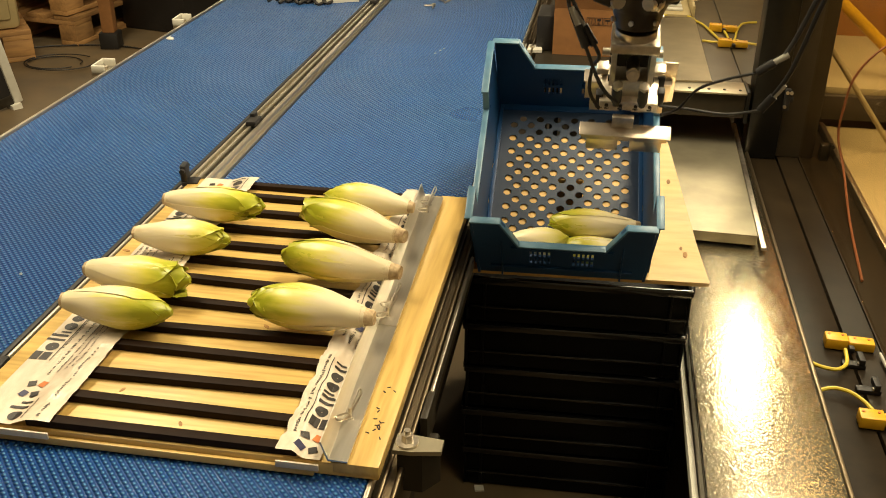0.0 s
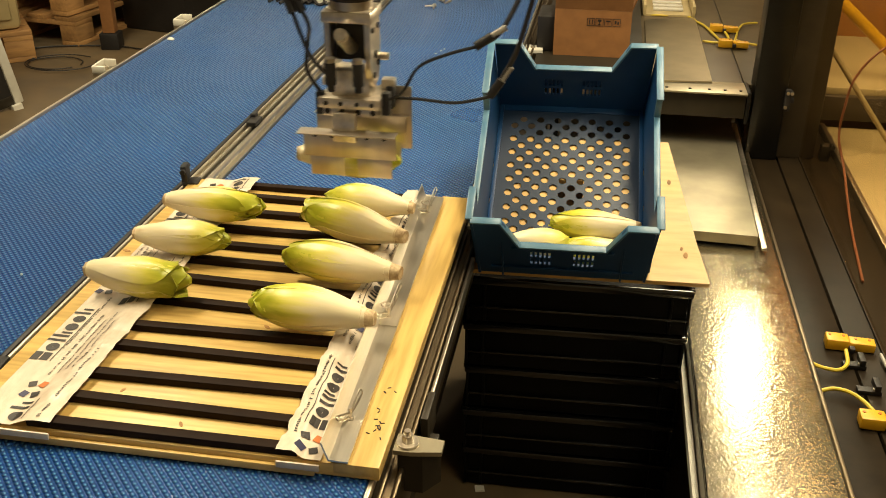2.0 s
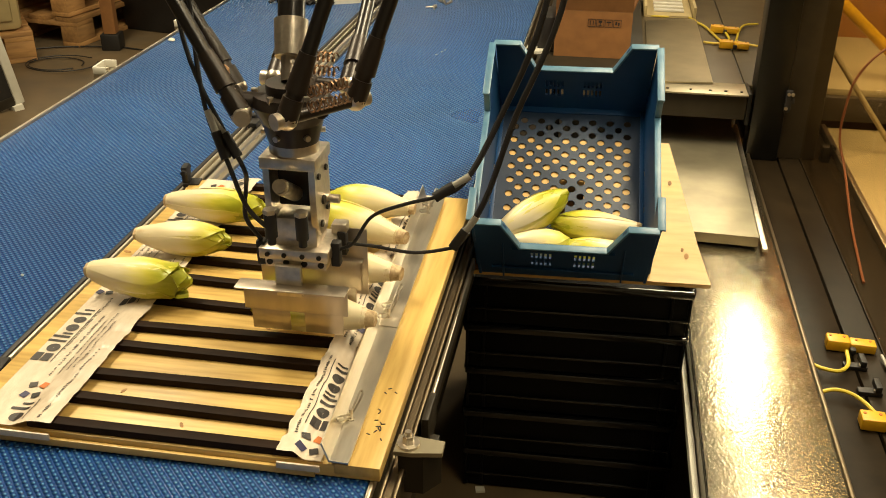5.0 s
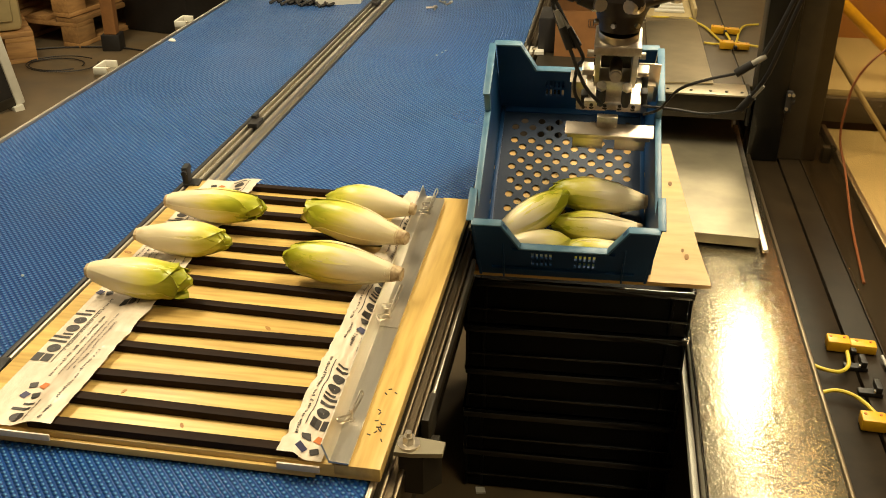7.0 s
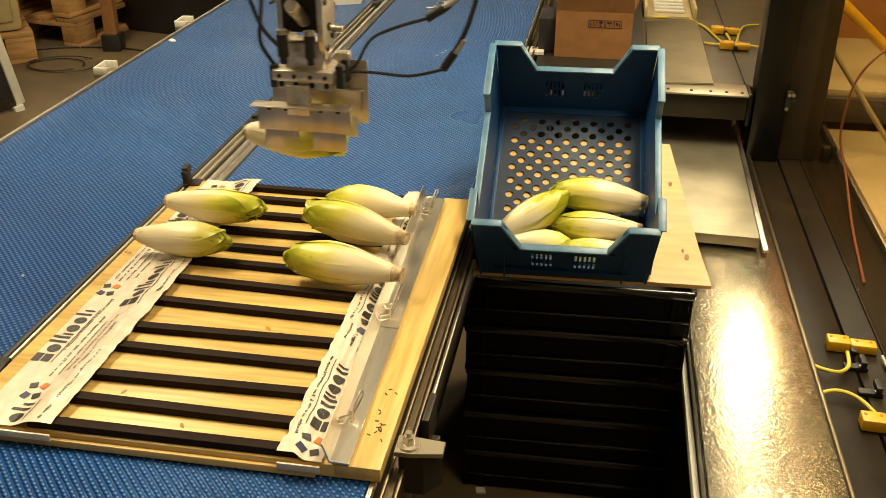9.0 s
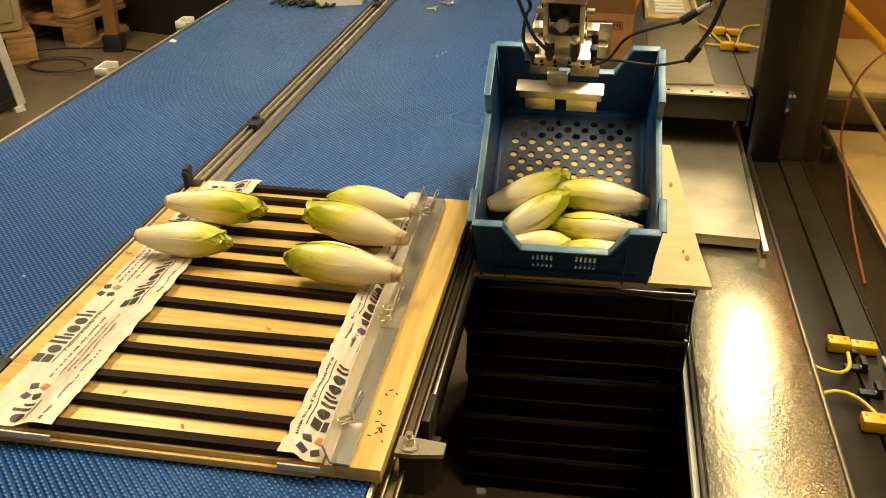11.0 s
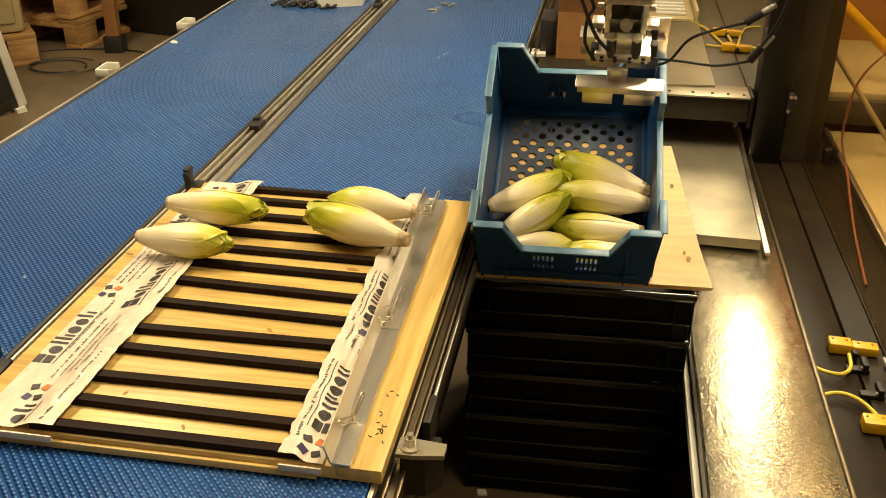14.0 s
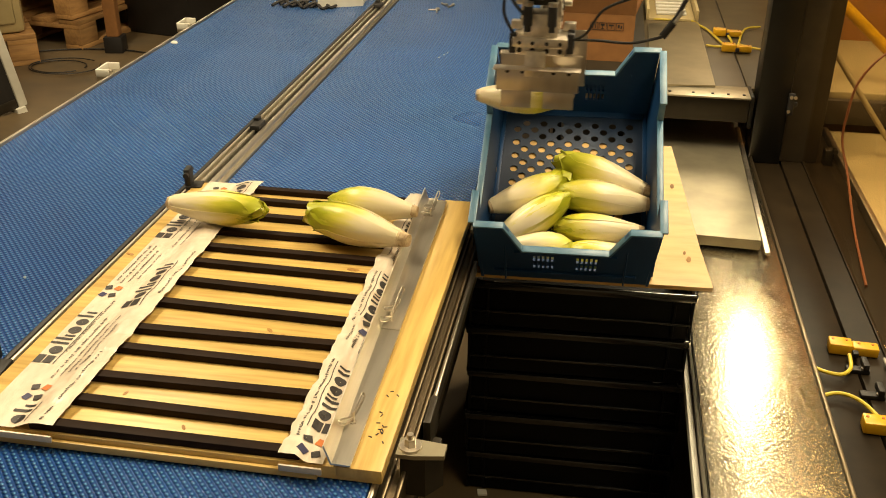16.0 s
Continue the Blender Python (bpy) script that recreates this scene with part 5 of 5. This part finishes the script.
M_JAW = material("stainless_jaw_sheet", (0.57, 0.50, 0.41), 0.33, 1.0, 0.2, 40, stretch=(1, 1, 0.2), wear=0.12)
jaw_f = jaw(-1, "jaw", False)
jaw_b = jaw(1, "jaw", True)
hoses = []
for k, (pts, r) in enumerate((
        ([(0.050, -0.012, -0.045), (0.075, -0.016, -0.030), (0.100, -0.020, 0.010), (0.140, -0.020, 0.030), (0.180, -0.020, 0.043)], 0.0032),
        ([(0.050, 0.024, -0.052), (0.095, 0.015, -0.049), (0.150, 0.005, -0.048), (0.200, 0.0, -0.034)], 0.0032),
        ([(0.180, -0.020, 0.043), (0.215, -0.010, 0.066), (0.248, 0.02, 0.140), (0.285, 0.05, 0.26), (0.300, 0.08, 0.44), (0.29, 0.10, 0.62)], 0.0052),
        ([(0.200, 0.0, -0.034), (0.234, 0.01, 0.030), (0.262, 0.03, 0.140), (0.300, 0.06, 0.26), (0.320, 0.09, 0.44), (0.31, 0.11, 0.62)], 0.0052),
        ([(-0.046, -0.020, -0.034), (-0.062, -0.026, 0.000), (-0.060, -0.02, 0.040), (-0.052, -0.040, 0.070), (-0.075, -0.030, 0.110), (-0.125, -0.01, 0.22), (-0.150, 0.02, 0.42)], 0.0040),
        ([(-0.020, -0.056, 0.000), (-0.045, -0.060, 0.030), (-0.070, -0.045, 0.080), (-0.105, -0.02, 0.16), (-0.120, 0.01, 0.36)], 0.0040))):
    o = part("hose", tube(BM(), pts, r * 0.74, 8), M_RUBBER, mount, "black air hose")
    if k in (2, 3):
        hoses.append((o, Vector(pts[0])))
for p0, p1 in (((0.180, -0.020, 0.043), (0.203, -0.014, 0.058)), ((0.200, 0.0, -0.034), (0.216, 0.004, -0.010)), ((-0.060, -0.036, 0.085), (-0.078, -0.030, 0.112)), ((-0.072, -0.044, 0.085), (-0.086, -0.034, 0.115))):
    b = BM()
    rod(b, p0, p1, 0.0066, seg=12)
    coup = part("coupling", b, M_RUBBER, mount, "black hose coupling")
    d = (Vector(p1) - Vector(p0))
    b = BM()
    rod(b, Vector(p1), Vector(p1) + d * 0.8, 0.0046, seg=12)
    part("sleeve", b, M_GREYCABLE, coup, "pale grey sleeve")

# ---- delta robot ----
M_SPRING = material("browned_spring_steel", (0.35, 0.22, 0.13), 0.35, 1.0, 0.2, 60)
robot = thing("delta_robot", "black delta robot with carbon rods over the belt", "robot")
RC = Vector((-0.42, 1.42, 1.55))
PHI = [radians(a) for a in (203, 323, 83)]
RB, RP, L1, L2 = 0.14, 0.062, 0.32, 0.76
b = BM()
rod(b, (RC.x, RC.y, RC.z - 0.02), (RC.x, RC.y, RC.z + 0.10), 0.15, seg=32)
part("base", b, M_DARKSTEEL, robot, "round robot base plate")
b = BM()
box(b, RC.x, RC.y, RC.z + 0.16, 0.16, 0.16, 0.12, 0.004)
box(b, RC.x, RC.y, RC.z + 1.00, 0.12, 0.12, 1.58, 0.004)
part("hanger", b, M_DARKSTEEL, robot, "ceiling hanger")
hub = BM()
rod(hub, (0, 0, 0.0), (0, 0, 0.026), 0.031, 0.038, seg=28)
rod(hub, (0, 0, 0.026), (0, 0, 0.050), 0.038, 0.050, seg=28)
rod(hub, (0, 0, 0.050), (0, 0, 0.062), 0.050, 0.046, seg=28)
rod(hub, (0, 0, 0.062), (0, 0, 0.074), 0.030, seg=24)
for a in PHI:
    d = Vector((math.cos(a), math.sin(a), 0))
    rod(hub, Vector((0, 0, 0.050)) + d * 0.02, Vector((0, 0, 0.055)) + d * RP, 0.012, seg=10)
platform = part("platform", hub, M_CAST, robot, "dark cast robot platform")
for k in range(6):
    a = k * math.pi / 3 + 0.25
    b = BM()
    rod(b, (0.043 * math.cos(a), 0.043 * math.sin(a), 0.058), (0.043 * math.cos(a), 0.043 * math.sin(a), 0.067), 0.0042, seg=6)
    part("bolt", b, M_STEEL, platform, "bright hexagon bolt")
    b = BM()
    rod(b, (0.030 * math.cos(a), 0.030 * math.sin(a), 0.013), (0.0395 * math.cos(a), 0.0395 * math.sin(a), 0.013), 0.0038, seg=8)
    part("set_screw", b, M_STEEL, platform, "bright set screw")
for a in PHI:
    d, q = Vector((math.cos(a), math.sin(a), 0)), Vector((-math.sin(a), math.cos(a), 0))
    b = BM()
    c = Vector((0, 0, 0.055)) + d * RP
    rod(b, c - q * 0.050, c + q * 0.050, 0.0075, seg=10)
    part("cross_bar", b, M_CAST, platform)
    for s in (-1, 1):
        b = BM()
        ball(b, c + q * 0.050 * s, 0.0135, seg=12)
        rod(b, c + q * 0.058 * s, c + q * 0.068 * s, 0.010, seg=12)
        part("ball_joint", b, M_STEEL, platform, "bright ball joint")
    for hgt in (0.012, 0.030):
        b = BM()
        pts = []
        for k in range(61):
            t = k / 60
            ang = t * 2 * math.pi * 9
            v = c + q * (t - 0.5) * 0.060 + Vector((0, 0, hgt)) + d * 0.014
            pts.append(v + 0.0062 * (math.cos(ang) * d + math.sin(ang) * Vector((0, 0, 1))))
        rings = []
        for i, p in enumerate(pts):
            dd = (pts[min(i + 1, 60)] - pts[max(i - 1, 0)]).normalized()
            u = dd.cross(q).normalized()
            v = dd.cross(u)
            rings.append([b.verts.new(p + 0.0013 * (math.cos(w) * u + math.sin(w) * v)) for w in [x * math.pi / 2 for x in range(4)]])
        for r0, r1 in zip(rings, rings[1:]):
            for k in range(4):
                b.faces.new((r0[k], r0[(k + 1) % 4], r1[(k + 1) % 4], r1[k]))
        part("spring", b, M_SPRING, platform, "coil spring")
b = BM()
rod(b, (0, 0, 0), (0, 0, 0.030), 0.011, seg=16)
rod(b, (0, 0, 0.030), (0, 0, 0.075), 0.019, 0.021, seg=20)
part_shaft_end = part("joint_collar", b, M_STEEL, robot, "bright universal joint collar")
b = BM()
rod(b, (0, 0, 0.0), (0, 0, 0.34), 0.0165, seg=18)
shaft = part("centre_shaft", b, M_CARBON, robot, "black telescopic centre shaft")
arms, rods = [], []
for a in PHI:
    b = BM()
    rod(b, (0, 0, 0), (L1, 0, 0), 0.032, 0.020, seg=16)
    arms.append(part("upper_arm", b, M_CARBON, robot, "black upper arm"))
    pair = []
    for s in (-1, 1):
        b = BM()
        rod(b, (0, 0, 0.075), (0, 0, L2 - 0.07), 0.0088, seg=14)
        r_ = part("carbon_rod", b, M_CARBON, robot, "black carbon rod")
        for z0, z1, ra, rb_ in ((0.0, 0.026, 0.0130, 0.0125), (0.026, 0.034, 0.0100, 0.0100), (0.034, 0.080, 0.0130, 0.0102), (L2 - 0.085, L2, 0.0105, 0.014)):
            b = BM()
            rod(b, (0, 0, z0), (0, 0, z1), ra, rb_, seg=16)
            part("rod_end", b, M_CAST, r_, "brown-black rod end socket")
        pair.append(r_)
    rods.append(pair)

# ---- movement ----
WRIST, TOP, LEAN = 0.183, 0.098, 1.2


def motions():
    """Keys the gripper, robot, jaws and the heads that are carried."""
    path = [
        (0.00, 0.051, 1.530, 0.797),
        (0.10, 0.051, 1.530, 0.836),
        (0.20, 0.064, 1.530, 0.858),
        (0.30, 0.046, 1.530, 0.878),
        (0.40, -0.033, 1.530, 0.814),
        (0.50, -0.142, 1.490, 0.803),
        (0.60, -0.251, 1.405, 0.829),
        (0.70, -0.342, 1.328, 0.837),
        (0.80, -0.430, 1.246, 0.830),
        (0.90, -0.526, 1.143, 0.838),
        (1.00, -0.591, 1.062, 0.834),
        (1.10, -0.647, 1.040, 0.787),
        (1.20, -0.660, 1.040, 0.692),
        (1.30, -0.649, 1.040, 0.680),
        (1.40, -0.633, 1.040, 0.682),
        (1.50, -0.638, 1.040, 0.738),
        (1.60, -0.638, 1.040, 0.836),
        (1.70, -0.582, 1.072, 0.851),
        (1.80, -0.507, 1.163, 0.851),
        (1.90, -0.426, 1.251, 0.833),
        (2.00, -0.352, 1.320, 0.829),
        (2.10, -0.262, 1.397, 0.823),
        (2.20, -0.177, 1.464, 0.819),
        (2.30, -0.083, 1.530, 0.817),
        (2.40, -0.064, 1.530, 0.794),
        (2.50, -0.083, 1.530, 0.747),
        (2.60, -0.084, 1.529, 0.691),
        (2.80, -0.082, 1.529, 0.662),
        (3.00, -0.080, 1.530, 0.654),
        (3.20, -0.078, 1.530, 0.654),
        (3.40, -0.077, 1.534, 0.700),
        (3.50, -0.075, 1.535, 0.726),
        (3.60, -0.074, 1.537, 0.769),
        (3.70, -0.071, 1.539, 0.789),
        (3.80, -0.065, 1.541, 0.808),
        (3.90, -0.064, 1.543, 0.827),
        (4.00, -0.062, 1.545, 0.850),
        (4.10, -0.078, 1.546, 0.856),
        (4.20, -0.121, 1.510, 0.841),
        (4.40, -0.272, 1.266, 0.878),
        (4.60, -0.339, 1.112, 0.885),
        (4.80, -0.364, 1.070, 0.766),
        (4.95, -0.366, 1.070, 0.707),
        (5.05, -0.365, 1.070, 0.716),
        (5.20, -0.341, 1.113, 0.854),
        (5.40, -0.242, 1.327, 0.855),
        (5.60, -0.064, 1.560, 0.829),
        (5.70, -0.007, 1.560, 0.828),
        (5.85, 0.009, 1.562, 0.759),
        (6.00, 0.011, 1.563, 0.686),
        (6.30, 0.012, 1.565, 0.669),
        (6.50, 0.012, 1.568, 0.673),
        (6.60, 0.013, 1.569, 0.683),
        (6.70, 0.020, 1.570, 0.710),
        (6.90, 0.021, 1.573, 0.757),
        (7.00, 0.024, 1.575, 0.784),
        (7.20, 0.038, 1.577, 0.830),
        (7.30, 0.043, 1.579, 0.859),
        (7.40, 0.040, 1.580, 0.868),
        (7.50, -0.014, 1.580, 0.846),
        (7.60, -0.125, 1.558, 0.814),
        (7.80, -0.327, 1.408, 0.831),
        (8.00, -0.506, 1.249, 0.861),
        (8.10, -0.575, 1.177, 0.853),
        (8.20, -0.632, 1.134, 0.807),
        (8.30, -0.639, 1.134, 0.728),
        (8.40, -0.638, 1.134, 0.697),
        (8.50, -0.631, 1.140, 0.699),
        (8.60, -0.627, 1.134, 0.773),
        (8.70, -0.629, 1.134, 0.882),
        (8.80, -0.575, 1.171, 0.896),
        (9.00, -0.423, 1.326, 0.866),
        (9.10, -0.342, 1.396, 0.853),
        (9.20, -0.247, 1.471, 0.843),
        (9.40, -0.094, 1.580, 0.822),
        (9.60, -0.089, 1.580, 0.725),
        (9.80, -0.091, 1.577, 0.663),
        (10.10, -0.088, 1.582, 0.661),
        (10.30, -0.084, 1.587, 0.713),
        (10.60, -0.070, 1.593, 0.795),
        (10.90, -0.050, 1.598, 0.845),
        (11.05, -0.074, 1.600, 0.843),
        (11.20, -0.190, 1.496, 0.825),
        (11.30, -0.263, 1.405, 0.833),
        (11.40, -0.343, 1.289, 0.850),
        (11.50, -0.395, 1.210, 0.842),
        (11.60, -0.398, 1.210, 0.741),
        (11.70, -0.402, 1.210, 0.691),
        (11.80, -0.398, 1.213, 0.685),
        (11.90, -0.397, 1.211, 0.723),
        (12.00, -0.394, 1.210, 0.813),
        (12.10, -0.370, 1.247, 0.838),
        (12.20, -0.300, 1.359, 0.829),
        (12.30, -0.219, 1.470, 0.823),
        (12.40, -0.118, 1.591, 0.809),
        (12.50, -0.036, 1.614, 0.834),
        (12.60, 0.032, 1.615, 0.820),
        (12.70, 0.025, 1.616, 0.774),
        (12.80, 0.008, 1.617, 0.747),
        (13.00, 0.014, 1.619, 0.722),
        (13.20, -0.003, 1.620, 0.729),
        (13.40, 0.001, 1.620, 0.759),
        (13.50, 0.008, 1.620, 0.774),
        (13.60, 0.015, 1.620, 0.791),
        (13.70, 0.017, 1.620, 0.803),
        (13.80, 0.018, 1.620, 0.816),
        (13.90, 0.023, 1.620, 0.834),
        (14.00, 0.031, 1.620, 0.855),
        (14.10, 0.037, 1.620, 0.870),
        (14.20, -0.012, 1.620, 0.867),
        (14.30, -0.117, 1.609, 0.822),
        (14.40, -0.220, 1.545, 0.829),
        (14.50, -0.320, 1.479, 0.847),
        (14.60, -0.415, 1.411, 0.860),
        (14.70, -0.498, 1.347, 0.853),
        (14.80, -0.582, 1.278, 0.849),
        (14.90, -0.625, 1.259, 0.777),
        (15.00, -0.637, 1.259, 0.720),
        (15.10, -0.625, 1.259, 0.702),
        (15.20, -0.619, 1.262, 0.699),
        (15.30, -0.621, 1.259, 0.759),
        (15.40, -0.620, 1.259, 0.871),
        (15.50, -0.550, 1.303, 0.867),
        (15.70, -0.381, 1.436, 0.855),
        (15.80, -0.286, 1.502, 0.854),
        (16.00, -0.107, 1.620, 0.856),
    ]
    tilts = [(0.0, 28), (0.30, 28), (0.45, 0), (2.30, 0), (2.52, 28), (4.02, 28), (4.20, 0), (5.60, 0), (5.80, 28), (7.36, 28), (7.55, 0), (9.30, 0), (9.52, 28),
             (10.95, 28), (11.15, 0), (12.58, 0), (12.78, 28), (14.10, 28), (14.28, 0), (16.0, 0)]
    opens = [(0.0, 1), (1.33, 1), (1.42, 0), (3.10, 0), (3.25, 1), (4.92, 1), (5.00, 0), (6.35, 0), (6.5, 1), (8.38, 1), (8.46, 0), (10.1, 0), (10.2, 1), (11.70, 1), (11.78, 0), (13.1, 0), (13.25, 1),
             (15.12, 1), (15.2, 0), (16.0, 0)]
    grasps = {"L1": (1.42, 3.15), "R1": (5.00, 6.40), "L2": (8.46, 10.15), "R2": (11.78, 13.15), "L3": (15.2, 99)}

    def value(rows, t):
        for (ta, a), (tb, c) in zip(rows, rows[1:]):
            if ta <= t <= tb:
                return a + (c - a) * (t - ta) / (tb - ta)
        return rows[-1][1]

    def tool(t):
        for p, q in zip(path, path[1:]):
            if p[0] <= t <= q[0]:
                k = (t - p[0]) / (q[0] - p[0])
                return Vector([p[i] + (q[i] - p[i]) * k for i in (1, 2, 3)])
        return Vector(path[-1][1:])

    def wrist(t):
        return tool(t) + Matrix.Rotation(radians(value(tilts, t)), 3, "X") @ Vector((0, 0, WRIST))

    def head_pose(t, share=1.0):
        """The gripper's pose; it swings about the wrist."""
        return Matrix.Translation(wrist(t)) @ Matrix.Rotation(radians(value(tilts, t) * share), 4, "X") @ pose(0, 0, -TOP)

    times = sorted({round(p[0], 2) for p in path} | {round(t, 2) for t, _ in tilts} | {round(t, 2) for t, _ in opens})
    times = [t for i, t in enumerate(times) if i == 0 or t - times[i - 1] > 0.03]
    g_rows, h_rows, f_rows, b_rows, p_rows, s_rows, c_rows = [], [], [], [], [], [], []
    arm_rows, rod_rows = [[] for _ in PHI], [[[], []] for _ in PHI]
    for t in times:
        g_rows.append((t, head_pose(t, LEAN)))
        h_rows.append((t, head_pose(t, 0.5)))
        w = 0.035 + 0.008 * value(opens, t)
        f_rows.append((t, pose(0, -w, 0)))
        b_rows.append((t, pose(0, w, 0)))
        pl = wrist(t)
        p_rows.append((t, Matrix.Translation(pl)))
        top = pl + Vector((0, 0, 0.074))
        sd = (RC - top).normalized().to_track_quat("Z", "Y").to_matrix().to_4x4()
        c_rows.append((t, Matrix.Translation(top) @ sd))
        s_rows.append((t, Matrix.Translation(top) @ sd @ pose(0, 0, 0.072)))
        for i, a in enumerate(PHI):
            d, q = Vector((math.cos(a), math.sin(a), 0)), Vector((-math.sin(a), math.cos(a), 0))
            bj, pj = RC + d * RB, pl + Vector((0, 0, 0.055)) + d * RP
            v = pj - bj
            al, be = v.dot(d), v.z
            kk = (v.length_squared + L1 * L1 - L2 * L2) / (2 * L1)
            hyp = math.hypot(al, be)
            th = math.atan2(be, al) + math.acos(max(-1, min(1, kk / hyp)))
            e = bj + L1 * (math.cos(th) * d + math.sin(th) * Vector((0, 0, 1)))
            x = (e - bj).normalized()
            arm_rows[i].append((t, Matrix.Translation(bj) @ Matrix((x, q, x.cross(q))).transposed().to_4x4()))
            zz = (e - pj).normalized()
            yy = q - zz * q.dot(zz)
            yy.normalize()
            rot = Matrix((yy.cross(zz), yy, zz)).transposed().to_4x4()
            for k, s in enumerate((-1, 1)):
                rod_rows[i][k].append((t, Matrix.Translation(pj + q * 0.050 * s) @ rot))
    for o, j in hoses:
        rows = []
        for t in times:
            p = tool(t)
            low = min(1, max(0, (0.85 - p.z) / 0.12)) * min(1, max(0, (-p.x - 0.25) / 0.3))
            rows.append((t, Matrix.Translation(j) @ Matrix.Rotation(radians(7.5 * low), 4, "Y") @ Matrix.Translation(-j)))
        walk(o, rows)
    walk(grip, g_rows)
    walk(mount, h_rows)
    walk(jaw_f, f_rows)
    walk(jaw_b, b_rows)
    walk(platform, p_rows)
    walk(part_shaft_end, c_rows)
    walk(shaft, s_rows)
    for i in range(3):
        walk(arms[i], arm_rows[i])
        for k in range(2):
            walk(rods[i][k], rod_rows[i][k])
    for key, (t0, t1) in grasps.items():
        start = rest[key]
        hold = pose(-0.022, 0, -0.008) @ head_pose(t0, LEAN).inverted() @ start
        rows = [(0.0, start), (t0, start)]
        for t in times:
            if t0 + 0.04 < t < min(t1, 16.01):
                rows.append((t, head_pose(t, LEAN) @ hold))
        if t1 < 16:
            rows.append((t1, head_pose(t1, LEAN) @ hold))
            rows.append((t1 + 0.12, PLACED[key]))
            rows.append((16.0, PLACED[key]))
        walk(heads[key], rows)


motions()
